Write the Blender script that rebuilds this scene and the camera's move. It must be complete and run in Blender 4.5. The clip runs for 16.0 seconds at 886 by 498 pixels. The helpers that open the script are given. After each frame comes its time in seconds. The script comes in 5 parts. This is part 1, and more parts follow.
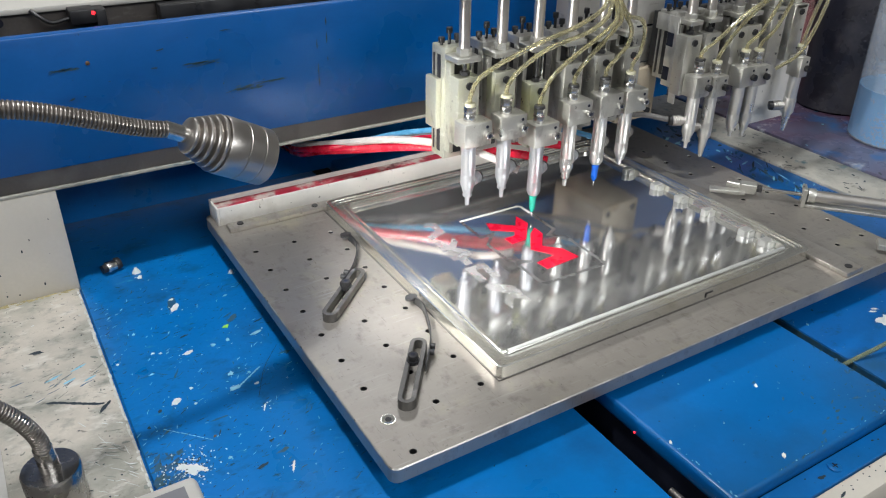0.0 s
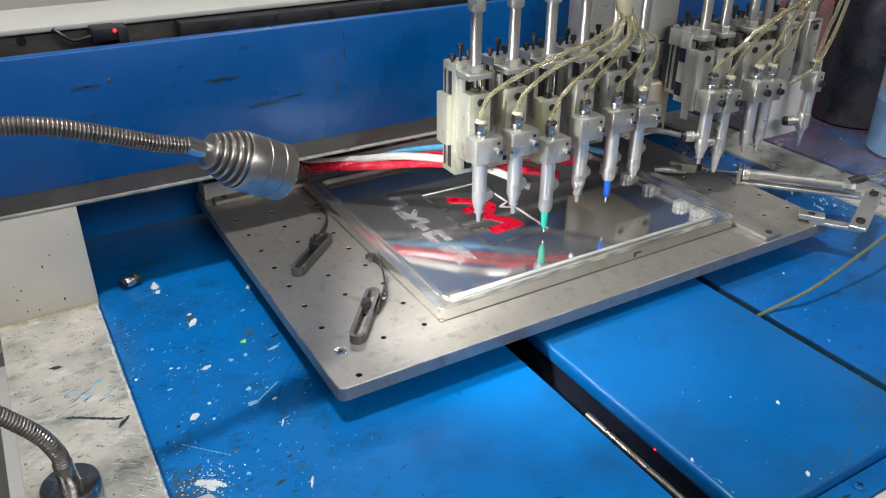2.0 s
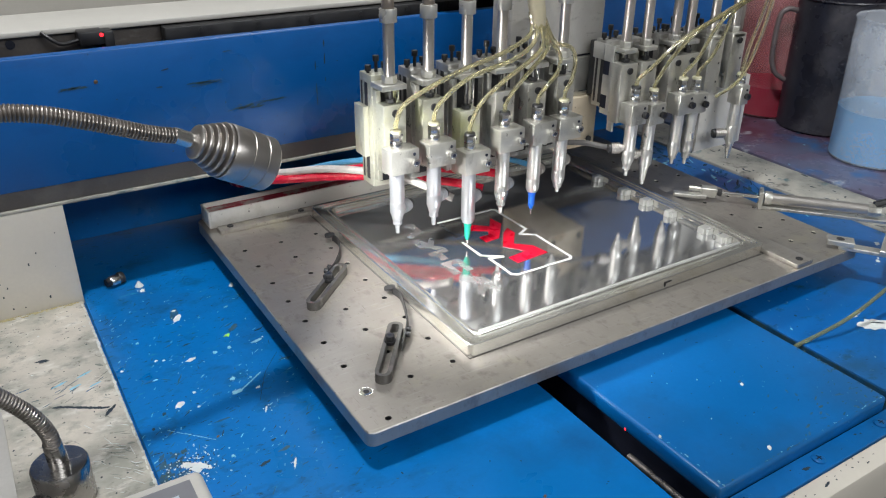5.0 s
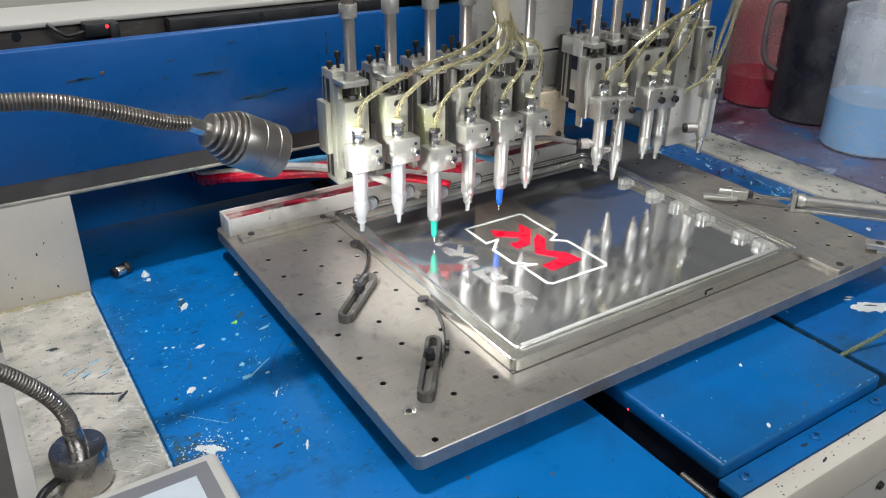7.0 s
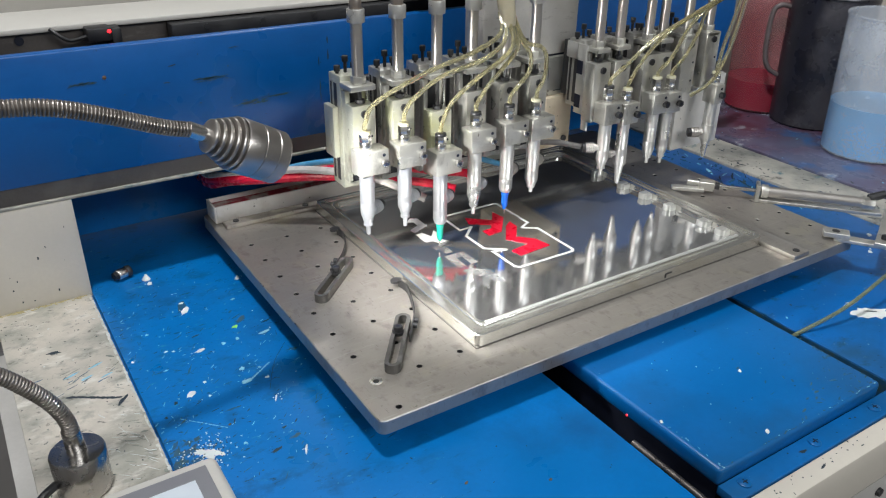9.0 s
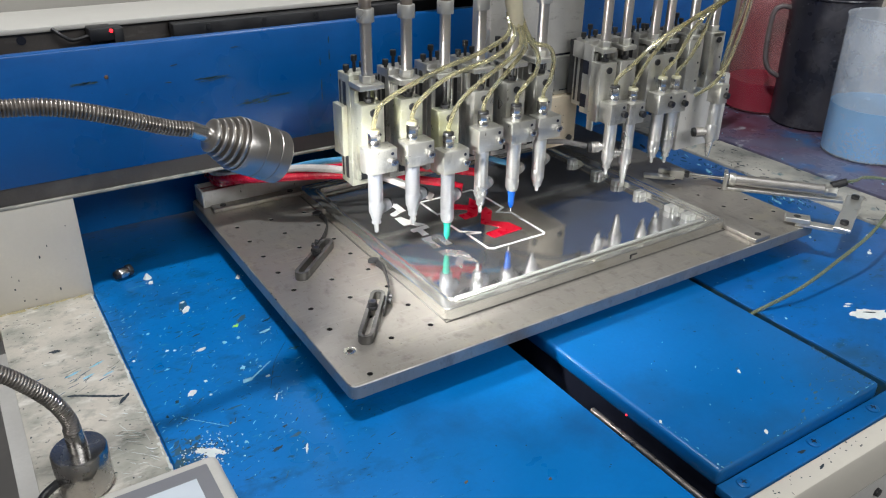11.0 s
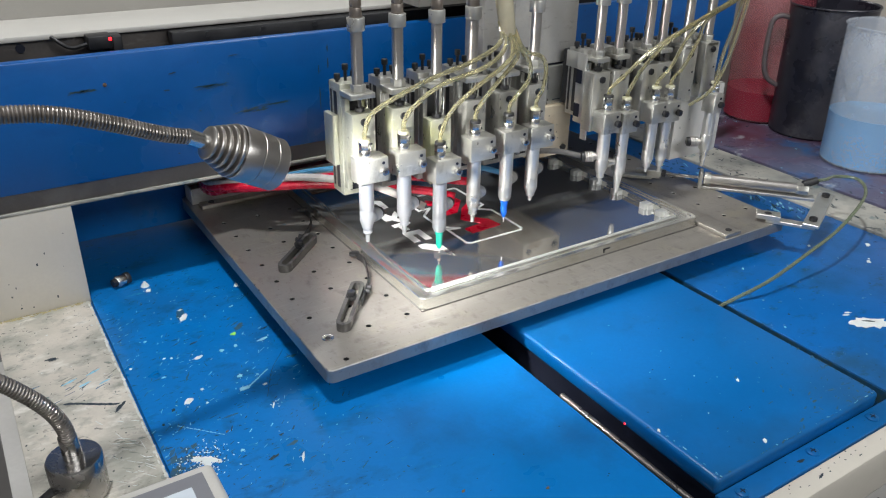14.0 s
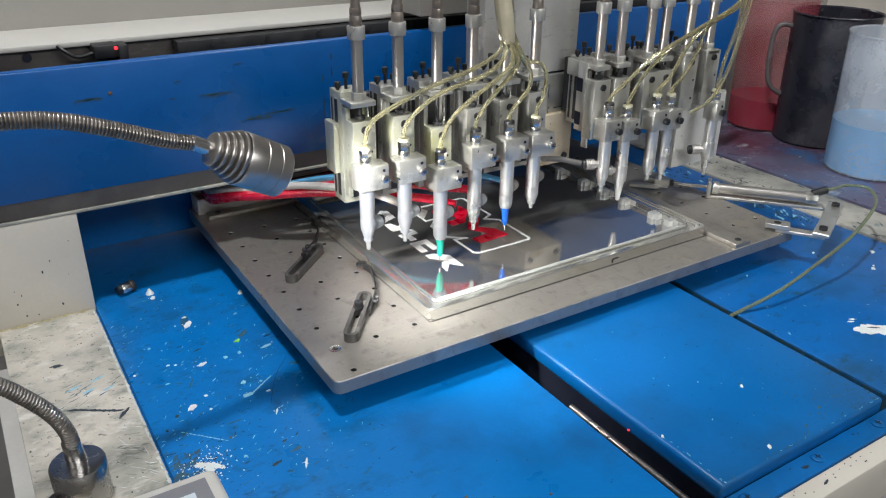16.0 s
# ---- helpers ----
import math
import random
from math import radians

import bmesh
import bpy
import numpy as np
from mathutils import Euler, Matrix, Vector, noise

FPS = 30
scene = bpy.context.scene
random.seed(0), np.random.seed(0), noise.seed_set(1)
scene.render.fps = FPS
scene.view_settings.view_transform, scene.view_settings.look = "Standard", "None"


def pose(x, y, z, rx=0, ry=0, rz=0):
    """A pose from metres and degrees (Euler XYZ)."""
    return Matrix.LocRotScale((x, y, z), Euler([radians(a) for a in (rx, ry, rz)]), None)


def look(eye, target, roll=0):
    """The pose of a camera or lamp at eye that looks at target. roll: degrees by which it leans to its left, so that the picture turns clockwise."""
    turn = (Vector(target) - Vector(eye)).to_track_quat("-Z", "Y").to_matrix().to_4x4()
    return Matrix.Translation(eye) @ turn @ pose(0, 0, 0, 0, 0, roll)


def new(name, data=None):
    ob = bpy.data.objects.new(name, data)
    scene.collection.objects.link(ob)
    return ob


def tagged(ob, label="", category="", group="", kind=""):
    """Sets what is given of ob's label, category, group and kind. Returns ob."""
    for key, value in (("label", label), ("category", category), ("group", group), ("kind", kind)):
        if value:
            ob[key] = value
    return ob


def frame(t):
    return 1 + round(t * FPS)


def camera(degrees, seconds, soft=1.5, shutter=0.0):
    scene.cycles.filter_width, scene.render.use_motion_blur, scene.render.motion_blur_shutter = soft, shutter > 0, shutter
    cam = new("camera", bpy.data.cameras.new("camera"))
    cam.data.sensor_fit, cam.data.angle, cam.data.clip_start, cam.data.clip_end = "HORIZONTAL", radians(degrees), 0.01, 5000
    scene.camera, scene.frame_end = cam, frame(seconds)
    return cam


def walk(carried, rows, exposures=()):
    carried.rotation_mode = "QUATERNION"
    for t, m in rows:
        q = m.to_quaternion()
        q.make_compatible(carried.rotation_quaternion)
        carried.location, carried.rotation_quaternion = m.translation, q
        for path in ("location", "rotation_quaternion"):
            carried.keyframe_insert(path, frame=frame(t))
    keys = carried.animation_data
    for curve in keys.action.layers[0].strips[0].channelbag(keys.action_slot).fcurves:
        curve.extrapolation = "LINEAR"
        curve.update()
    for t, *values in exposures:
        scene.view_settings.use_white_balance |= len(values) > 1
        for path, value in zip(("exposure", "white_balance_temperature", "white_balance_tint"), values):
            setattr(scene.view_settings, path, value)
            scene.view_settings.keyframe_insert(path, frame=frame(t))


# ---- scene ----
cam = camera(59.01, 16.0, soft=1.15)
PATH = [
    (0, pose(-0.1929, -0.6467, 0.4234, 60.221, -0.785, -31.175)),
    (0.5, pose(-0.1936, -0.6465, 0.4219, 60.384, -0.727, -31.116)),
    (1, pose(-0.1956, -0.6457, 0.4225, 60.612, -0.682, -30.859)),
    (1.5, pose(-0.1961, -0.6447, 0.4244, 60.915, -0.510, -30.576)),
    (2, pose(-0.1963, -0.6435, 0.4232, 61.292, -0.335, -30.363)),
    (2.5, pose(-0.1987, -0.6462, 0.4185, 61.737, -0.239, -30.271)),
    (3, pose(-0.1996, -0.6510, 0.4157, 62.149, -0.311, -30.291)),
    (3.5, pose(-0.1978, -0.6585, 0.4116, 62.668, -0.340, -30.408)),
    (4, pose(-0.1999, -0.6652, 0.4117, 63.036, -0.436, -30.804)),
    (6.5, pose(-0.2302, -0.6814, 0.4139, 62.517, -0.610, -32.725)),
    (7, pose(-0.2316, -0.6804, 0.4124, 62.508, -0.586, -32.714)),
    (7.5, pose(-0.2300, -0.6833, 0.4136, 62.444, -0.561, -32.684)),
    (8, pose(-0.2289, -0.6829, 0.4149, 62.491, -0.516, -32.617)),
    (8.5, pose(-0.2296, -0.6809, 0.4148, 62.608, -0.555, -32.580)),
    (9, pose(-0.2298, -0.6820, 0.4150, 62.701, -0.644, -32.481)),
    (11.5, pose(-0.2325, -0.6833, 0.4164, 62.675, -0.841, -32.436)),
    (12, pose(-0.2343, -0.6792, 0.4151, 62.686, -0.904, -32.515)),
    (12.5, pose(-0.2321, -0.6818, 0.4150, 62.676, -0.984, -32.528)),
    (13, pose(-0.2300, -0.6838, 0.4161, 62.692, -0.998, -32.519)),
    (13.5, pose(-0.2292, -0.6841, 0.4153, 62.965, -0.933, -32.443)),
    (14, pose(-0.2289, -0.6841, 0.4147, 63.351, -0.830, -32.350)),
    (14.5, pose(-0.2302, -0.6855, 0.4117, 63.730, -0.707, -32.192)),
    (15, pose(-0.2293, -0.6875, 0.4113, 63.997, -0.618, -32.051)),
    (15.5, pose(-0.2284, -0.6883, 0.4118, 64.152, -0.590, -32.020)),
    (16, pose(-0.2289, -0.6878, 0.4117, 64.156, -0.579, -32.043)),
]
walk(cam, PATH)

# ---- world and lights ----
world = bpy.data.worlds.new("world")
scene.world = world
world.use_nodes = True
world.node_tree.nodes["Background"].inputs[0].default_value = (0.8, 0.85, 0.9, 1)
world.node_tree.nodes["Background"].inputs[1].default_value = 0.05
scene.view_settings.exposure = 0.0


def area(name, m, sx, sy, watts, color=(1, 1, 1)):
    data = bpy.data.lights.new(name, "AREA")
    data.shape, data.size, data.size_y, data.energy, data.color = "RECTANGLE", sx, sy, watts, color
    ob = new(name, data)
    ob.matrix_world = m
    return ob


# the ceiling lamp over the machine, then added unseen lamps around it
area("ceiling_light_over_machine", look((-0.26, -0.22, 2.3), (0.05, 0.0, 0)), 0.14, 0.22, 34.0, (0.965, 0.985, 1.0))
# added fill from the front and left, to lift vertical faces and shadows
area("front_fill", look((0.6, -4.2, 2.65), (0.3, -0.2, 0.1)), 3.0, 0.8, 88.0, (0.95, 0.98, 1.0))
area("left_fill", look((-2.4, -1.2, 2.9), (-0.1, 0, 0.1)), 0.6, 2.0, 21.0, (1.0, 0.98, 0.95))
# added lamp that puts a highlight on the deck and plate corner
area("back_highlight_lamp", look((1.50, 2.92, 2.86), (0.0, -0.23, 0)), 0.7, 0.5, 11.0, (0.97, 0.98, 1.0))
spot = new("lamp_bulb", bpy.data.lights.new("lamp_bulb", "SPOT"))
spot.data.energy, spot.data.spot_size, spot.data.spot_blend, spot.data.shadow_soft_size = 6.3, radians(100), 0.8, 0.014
spot.data.color = (1.0, 0.995, 0.96)

# ---- materials ----
MATS = {}


def mat(name, base, rough=0.5, metal=0.0, vary=0.15, scale=40.0, fine=400.0, bump=0.15, second=None, second_scale=12.0, second_cut=(0.55, 0.7), stretch=(1, 1, 1), rough_vary=0.12,
        alpha=None, transmission=0.0, emit=0.0, coat=0.0, spec=0.5, second_rough=None, layers=(), fade=None):
    """A procedural surface: base colour with two scales of variation, an optional second colour in patches, fine bump."""
    if name in MATS:
        return MATS[name]
    m = bpy.data.materials.new(name)
    m.use_nodes = True
    nt = m.node_tree
    N, L = nt.nodes, nt.links
    p = N["Principled BSDF"]
    tc = N.new("ShaderNodeTexCoord")
    mp = N.new("ShaderNodeMapping")
    mp.inputs["Scale"].default_value = stretch
    L.new(tc.outputs["Object"], mp.inputs["Vector"])

    def noise_node(s, detail=4.0):
        n = N.new("ShaderNodeTexNoise")
        n.inputs["Scale"].default_value, n.inputs["Detail"].default_value, n.inputs["Roughness"].default_value = s, detail, 0.6
        L.new(mp.outputs[0], n.inputs["Vector"])
        return n

    big, small = noise_node(scale), noise_node(fine, 2.0)

    def mix(fac, a, b, kind="MIX"):
        x = N.new("ShaderNodeMix")
        x.data_type, x.blend_type = "RGBA", kind
        for sock, v in ((x.inputs[0], fac), (x.inputs[6], a), (x.inputs[7], b)):
            if hasattr(v, "is_linked"):
                L.new(v, sock)
            else:
                sock.default_value = v
        return x.outputs[2]

    def ramp(src, lo, hi, a=0.0, b=1.0):
        r = N.new("ShaderNodeMapRange")
        r.inputs[1].default_value, r.inputs[2].default_value, r.inputs[3].default_value, r.inputs[4].default_value = lo, hi, a, b
        L.new(src, r.inputs[0])
        return r.outputs[0]

    lo = tuple(c * (1 - vary) for c in base) + (1,)
    hi = tuple(min(1, c * (1 + vary)) for c in base) + (1,)
    col = mix(ramp(big.outputs[0], 0.3, 0.7), lo, hi)
    col = mix(ramp(small.outputs[0], 0.35, 0.65, 0.0, 0.35), col, lo)
    rsock = ramp(big.outputs[0], 0.3, 0.7, max(0.02, rough - rough_vary), min(1, rough + rough_vary))
    if second:
        n2 = noise_node(second_scale, 6.0)
        f = ramp(n2.outputs[0], *second_cut)
        col = mix(f, col, tuple(second) + (1,))
        if second_rough is not None:
            r2 = N.new("ShaderNodeMix")
            L.new(f, r2.inputs[0])
            L.new(rsock, r2.inputs[2])
            r2.inputs[3].default_value = second_rough
            rsock = r2.outputs[0]
    for color, s, lo2, hi2, stretch2 in layers:
        m2 = N.new("ShaderNodeMapping")
        m2.inputs["Scale"].default_value = stretch2
        m2.inputs["Rotation"].default_value = (0, 0, 0.5)
        L.new(tc.outputs["Object"], m2.inputs["Vector"])
        n3 = N.new("ShaderNodeTexNoise")
        n3.inputs["Scale"].default_value, n3.inputs["Detail"].default_value, n3.inputs["Roughness"].default_value = s, 5.0, 0.65
        L.new(m2.outputs[0], n3.inputs["Vector"])
        fac = ramp(n3.outputs[0], lo2, hi2)
        if fade:
            xyz = N.new("ShaderNodeSeparateXYZ")
            L.new(tc.outputs["Object"], xyz.inputs[0])
            mul = N.new("ShaderNodeMath")
            mul.operation = "MULTIPLY"
            L.new(fac, mul.inputs[0])
            L.new(ramp(xyz.outputs[0], fade[0], fade[1], 1.0, 0.08), mul.inputs[1])
            fac = mul.outputs[0]
        col = mix(fac, col, tuple(color) + (1,))
    L.new(col, p.inputs["Base Color"])
    L.new(rsock, p.inputs["Roughness"])
    p.inputs["Metallic"].default_value = metal
    p.inputs["Coat Weight"].default_value = coat
    p.inputs["Specular IOR Level"].default_value = spec
    p.inputs["Transmission Weight"].default_value = transmission
    if alpha is not None:
        p.inputs["Alpha"].default_value = alpha
    if emit:
        p.inputs["Emission Color"].default_value = tuple(base) + (1,)
        p.inputs["Emission Strength"].default_value = emit
    if bump:
        b = N.new("ShaderNodeBump")
        b.inputs["Strength"].default_value, b.inputs["Distance"].default_value = bump, 0.0006
        L.new(small.outputs[0], b.inputs["Height"])
        L.new(b.outputs[0], p.inputs["Normal"])
    MATS[name] = m
    return m


BLUE = mat("blue_paint", (0.0, 0.124, 0.395), 0.36, vary=0.10, scale=9, fine=260, bump=0.10, second=(0.008, 0.080, 0.20), second_scale=6, second_cut=(0.52, 0.80), spec=0.38, layers=[((0.004, 0.075, 0.20), 30, 0.60, 0.85, (1, 1.3, 1)), ((0.01, 0.03, 0.05), 170, 0.68, 0.73, (1, 1.2, 1)), ((0.16, 0.36, 0.52), 210, 0.69, 0.73, (1, 1, 1))])
WORN = mat("worn_blue_paint", (0.0, 0.166, 0.510), 0.36, vary=0.12, scale=9, fine=260, bump=0.15, second=(0.004, 0.085, 0.25), second_scale=8, second_cut=(0.50, 0.78), spec=0.38, fade=(-0.06, 0.07), layers=[((0.004, 0.080, 0.20), 22, 0.54, 0.72, (1, 1.5, 1)), ((0.012, 0.05, 0.075), 70, 0.61, 0.70, (1, 2.4, 1)), ((0.008, 0.02, 0.03), 170, 0.65, 0.70, (1, 2.0, 1)), ((0.03, 0.24, 0.46), 46, 0.62, 0.72, (1, 2.0, 1)), ((0.20, 0.46, 0.60), 150, 0.67, 0.71, (1, 2.5, 1))])
BEAM = mat("blue_beam_paint", (0.0, 0.093, 0.340), 0.34, vary=0.12, scale=7, fine=220, bump=0.12, spec=0.4, layers=[((0.0, 0.070, 0.27), 12, 0.52, 0.75, (1, 1, 3)), ((0.01, 0.04, 0.09), 150, 0.69, 0.74, (1, 1, 1))])
CREAM = mat("cream_paint", (0.62, 0.58, 0.51), 0.5, vary=0.07, scale=10, fine=300, bump=0.1)
STAIN = mat("stained_cream_paint", (0.62, 0.57, 0.495), 0.6, vary=0.14, scale=60, fine=700, bump=0.35, second=(0.34, 0.335, 0.29), second_scale=15, second_cut=(0.45, 0.64), layers=[((0.27, 0.275, 0.24), 34, 0.53, 0.70, (1, 1.5, 1)), ((0.15, 0.145, 0.13), 90, 0.60, 0.70, (1, 1.5, 1)), ((0.06, 0.06, 0.055), 200, 0.67, 0.72, (1, 1.3, 1)), ((0.72, 0.69, 0.63), 30, 0.55, 0.70, (1, 2, 1))])
COLUMN = mat("column_paint", (0.54, 0.52, 0.485), 0.5, vary=0.10, scale=12, fine=300, bump=0.08, second=(0.42, 0.39, 0.34), second_scale=14, second_cut=(0.54, 0.78), layers=[((0.10, 0.09, 0.08), 120, 0.68, 0.73, (1, 1, 1)), ((0.34, 0.32, 0.29), 40, 0.60, 0.72, (1, 1, 4))])
PANEL = mat("white_panel_paint", (0.74, 0.72, 0.68), 0.5, vary=0.06, scale=12, fine=300, bump=0.08, second=(0.55, 0.52, 0.46), second_scale=20, second_cut=(0.56, 0.78), layers=[((0.10, 0.09, 0.08), 130, 0.67, 0.72, (1, 1, 1))])
RIM = mat("milled_aluminium_rim", (0.74, 0.73, 0.69), 0.19, metal=0.90, vary=0.06, scale=30, fine=500, bump=0.08, rough_vary=0.05, second=(0.68, 0.64, 0.54), second_scale=16, second_cut=(0.50, 0.75))
PISTON = mat("brownish_steel", (0.56, 0.53, 0.50), 0.34, metal=0.82, vary=0.08, scale=40, fine=600, bump=0.04, rough_vary=0.05)
CAPM = mat("pale_grey_collar", (0.55, 0.54, 0.51), 0.38, metal=0.6, vary=0.1, scale=50, fine=600, bump=0.08)
RECESS = mat("dark_recess_plate", (0.13, 0.115, 0.105), 0.42, metal=0.4, vary=0.2, scale=20, fine=400, bump=0.1, layers=[((0.24, 0.22, 0.20), 30, 0.58, 0.74, (1, 1, 3))])
BRONZE = mat("brown_steel_cap", (0.36, 0.31, 0.27), 0.40, metal=0.8, vary=0.12, scale=40, fine=600, bump=0.1)
BASE = mat("dull_chrome", (0.47, 0.455, 0.44), 0.24, metal=1.0, vary=0.1, scale=50, fine=600, bump=0.06, second=(0.24, 0.22, 0.20), second_scale=30, second_cut=(0.55, 0.75))
STRIP = mat("side_strip_paint", (0.46, 0.44, 0.39), 0.6, vary=0.15, scale=22, fine=420, bump=0.3, second=(0.16, 0.17, 0.16), second_scale=11, second_cut=(0.46, 0.68), layers=[((0.05, 0.05, 0.05), 40, 0.58, 0.70, (1, 1, 1)), ((0.02, 0.02, 0.02), 110, 0.66, 0.72, (1.5, 1, 1)), ((0.02, 0.12, 0.16), 26, 0.60, 0.72, (1, 1, 1))])
DIRTY = mat("dirty_blue_paint", (0.0, 0.115, 0.40), 0.38, vary=0.12, scale=9, fine=260, bump=0.12, second=(0.004, 0.075, 0.20), second_scale=9, second_cut=(0.48, 0.70), coat=0.1, layers=[((0.008, 0.06, 0.12), 34, 0.57, 0.72, (1, 1.6, 1)), ((0.008, 0.015, 0.02), 120, 0.65, 0.71, (1, 1.6, 1)), ((0.30, 0.42, 0.50), 130, 0.66, 0.71, (1, 1, 1))])
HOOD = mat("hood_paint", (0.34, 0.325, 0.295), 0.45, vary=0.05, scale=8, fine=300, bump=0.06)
STEEL = mat("ground_steel", (0.415, 0.388, 0.352), 0.38, metal=0.68, vary=0.07, scale=30, fine=500, bump=0.06, stretch=(1.5, 9, 1), rough_vary=0.04, layers=[((0.365, 0.338, 0.308), 9, 0.42, 0.66, (1, 1, 1)), ((0.49, 0.46, 0.35), 14, 0.57, 0.76, (1, 1, 1)), ((0.26, 0.24, 0.22), 55, 0.54, 0.74, (1.3, 1, 1)), ((0.19, 0.18, 0.165), 170, 0.64, 0.71, (1, 1.4, 1)), ((0.50, 0.48, 0.45), 24, 0.58, 0.80, (1, 14, 1)), ((0.20, 0.185, 0.17), 60, 0.63, 0.70, (14, 1, 1))])
ALU = mat("machined_aluminium", (0.62, 0.61, 0.565), 0.34, metal=0.78, vary=0.12, scale=30, fine=600, bump=0.14, rough_vary=0.08, layers=[((0.34, 0.33, 0.30), 45, 0.56, 0.72, (1, 1, 0.5)), ((0.12, 0.115, 0.10), 130, 0.65, 0.71, (1, 1, 0.6)), ((0.76, 0.75, 0.70), 60, 0.60, 0.74, (1, 1, 3))])
POLISH = mat("polished_aluminium", (0.88, 0.88, 0.86), 0.2, metal=0.9, vary=0.04, scale=30, fine=900, bump=0.05, rough_vary=0.04)
SATIN = mat("satin_aluminium", (0.76, 0.755, 0.73), 0.31, metal=0.82, vary=0.06, scale=30, fine=700, bump=0.08, rough_vary=0.06)
# brighter patchy metal for the table plate's top bevel
EDGE = mat("bright_bevel", (0.58, 0.56, 0.53), 0.36, metal=0.75, vary=0.3, scale=40, fine=300, bump=0.1, second=(0.36, 0.34, 0.31), second_scale=26, second_cut=(0.52, 0.66))
GROOVE = mat("milled_groove", (0.42, 0.42, 0.42), 0.30, metal=0.85, vary=0.2, scale=60, fine=600, bump=0.1)
BEAD = mat("bright_bead_aluminium", (0.74, 0.74, 0.72), 0.38, metal=0.55, vary=0.05, scale=60, fine=500, bump=0.05)
TABM = mat("machined_tab_aluminium", (0.78, 0.78, 0.75), 0.32, metal=0.7, vary=0.06, scale=60, fine=600, bump=0.06, rough_vary=0.05)
ETCH = mat("etched_aluminium", (0.78, 0.77, 0.76), 0.26, metal=0.76, vary=0.2, scale=60, fine=600, bump=0.1)
MIRROR = mat("brushed_mirror_aluminium", (0.70, 0.705, 0.715), 0.055, metal=0.91, vary=0.08, scale=9, fine=260, bump=0.03, stretch=(6, 1, 1), rough_vary=0.03, layers=[((0.78, 0.77, 0.74), 14, 0.50, 0.72, (1, 1, 1))])
CHROME = mat("chrome", (0.70, 0.69, 0.67), 0.24, metal=1.0, vary=0.05, scale=40, fine=600, bump=0.03, rough_vary=0.04)
TURNED = mat("turned_aluminium", (0.50, 0.47, 0.44), 0.36, metal=1.0, vary=0.06, scale=30, fine=600, bump=0.05, rough_vary=0.05)
NECK = mat("dark_chrome", (0.29, 0.262, 0.24), 0.34, metal=0.9, vary=0.15, scale=60, fine=600, bump=0.05)
DULL = mat("dull_aluminium", (0.56, 0.55, 0.52), 0.38, metal=0.72, vary=0.15, scale=40, fine=500, bump=0.15, second=(0.28, 0.27, 0.255), second_scale=30, second_cut=(0.50, 0.72), layers=[((0.08, 0.078, 0.07), 120, 0.63, 0.70, (1, 1, 0.6)), ((0.72, 0.71, 0.68), 60, 0.60, 0.74, (1, 1, 3))])
# stained aluminium with the gooseneck lamp's yellowish light put into its colour
YALU = mat("lamp_yellow_aluminium", (0.56, 0.56, 0.47), 0.38, metal=0.62, vary=0.14, scale=30, fine=500, bump=0.16, second=(0.56, 0.57, 0.33), second_scale=22, second_cut=(0.48, 0.68), layers=[((0.26, 0.255, 0.21), 48, 0.57, 0.72, (1, 1, 0.5)), ((0.10, 0.095, 0.08), 140, 0.65, 0.71, (1, 1, 0.6)), ((0.70, 0.70, 0.62), 60, 0.60, 0.74, (1, 1, 3))])
DARK = mat("dark_steel", (0.055, 0.055, 0.058), 0.4, metal=0.5, vary=0.2, scale=60, fine=700, bump=0.15)
GREY = mat("grey_flange", (0.11, 0.10, 0.095), 0.5, metal=0.3, vary=0.2, scale=20, fine=500, bump=0.15, second=(0.17, 0.16, 0.15), second_scale=10)
BLACK = mat("black_plastic_and_hole_shade", (0.018, 0.018, 0.02), 0.4, vary=0.2, scale=60, fine=600, bump=0.1)
# near-black that stands in for shade in slots, holes and gaps
PIT = mat("recess_shade", (0.004, 0.007, 0.022), 0.65, vary=0.3, scale=30, bump=0.1)
REDP = mat("red_ink", (0.78, 0.005, 0.035), 0.3, vary=0.05, scale=60, fine=500, bump=0.04)
REDDRY = mat("dried_red_paint", (0.42, 0.012, 0.04), 0.45, vary=0.4, scale=40, fine=500, bump=0.3, second=(0.52, 0.44, 0.40), second_scale=38, second_cut=(0.50, 0.62), layers=[((0.10, 0.01, 0.02), 70, 0.56, 0.68, (1, 1, 1))])
WHITEP = mat("white_ink", (0.85, 0.85, 0.84), 0.35, vary=0.03, scale=60, fine=500, bump=0.05)
SPLAT = mat("dried_white_paint", (0.72, 0.76, 0.75), 0.55, vary=0.12, scale=80, fine=500, bump=0.3)
PALE = mat("rubbed_pale_paint", (0.66, 0.66, 0.62), 0.6, vary=0.15, scale=90, fine=600, bump=0.3)
SPLATC = mat("dried_pale_blue_paint", (0.25, 0.55, 0.70), 0.5, vary=0.2, scale=80, fine=500, bump=0.2)
SPLATD = mat("dark_dirt_marks", (0.02, 0.035, 0.05), 0.6, vary=0.3, scale=80, fine=500, bump=0.2)
# grime on the deck; its dark teal is also the shade in the right slot
GRIME = mat("deck_grime_and_slot_shade", (0.015, 0.10, 0.22), 0.55, vary=0.3, scale=120, fine=600, bump=0.2, second=(0.04, 0.09, 0.10), second_scale=90, second_cut=(0.45, 0.65))
SMUDGE = mat("ledge_grime", (0.26, 0.28, 0.25), 0.65, vary=0.25, scale=120, fine=600, bump=0.2, second=(0.10, 0.11, 0.10), second_scale=70, second_cut=(0.5, 0.7))
OLIVE = mat("olive_scuff", (0.025, 0.07, 0.085), 0.6, vary=0.3, scale=80, fine=500, bump=0.2)
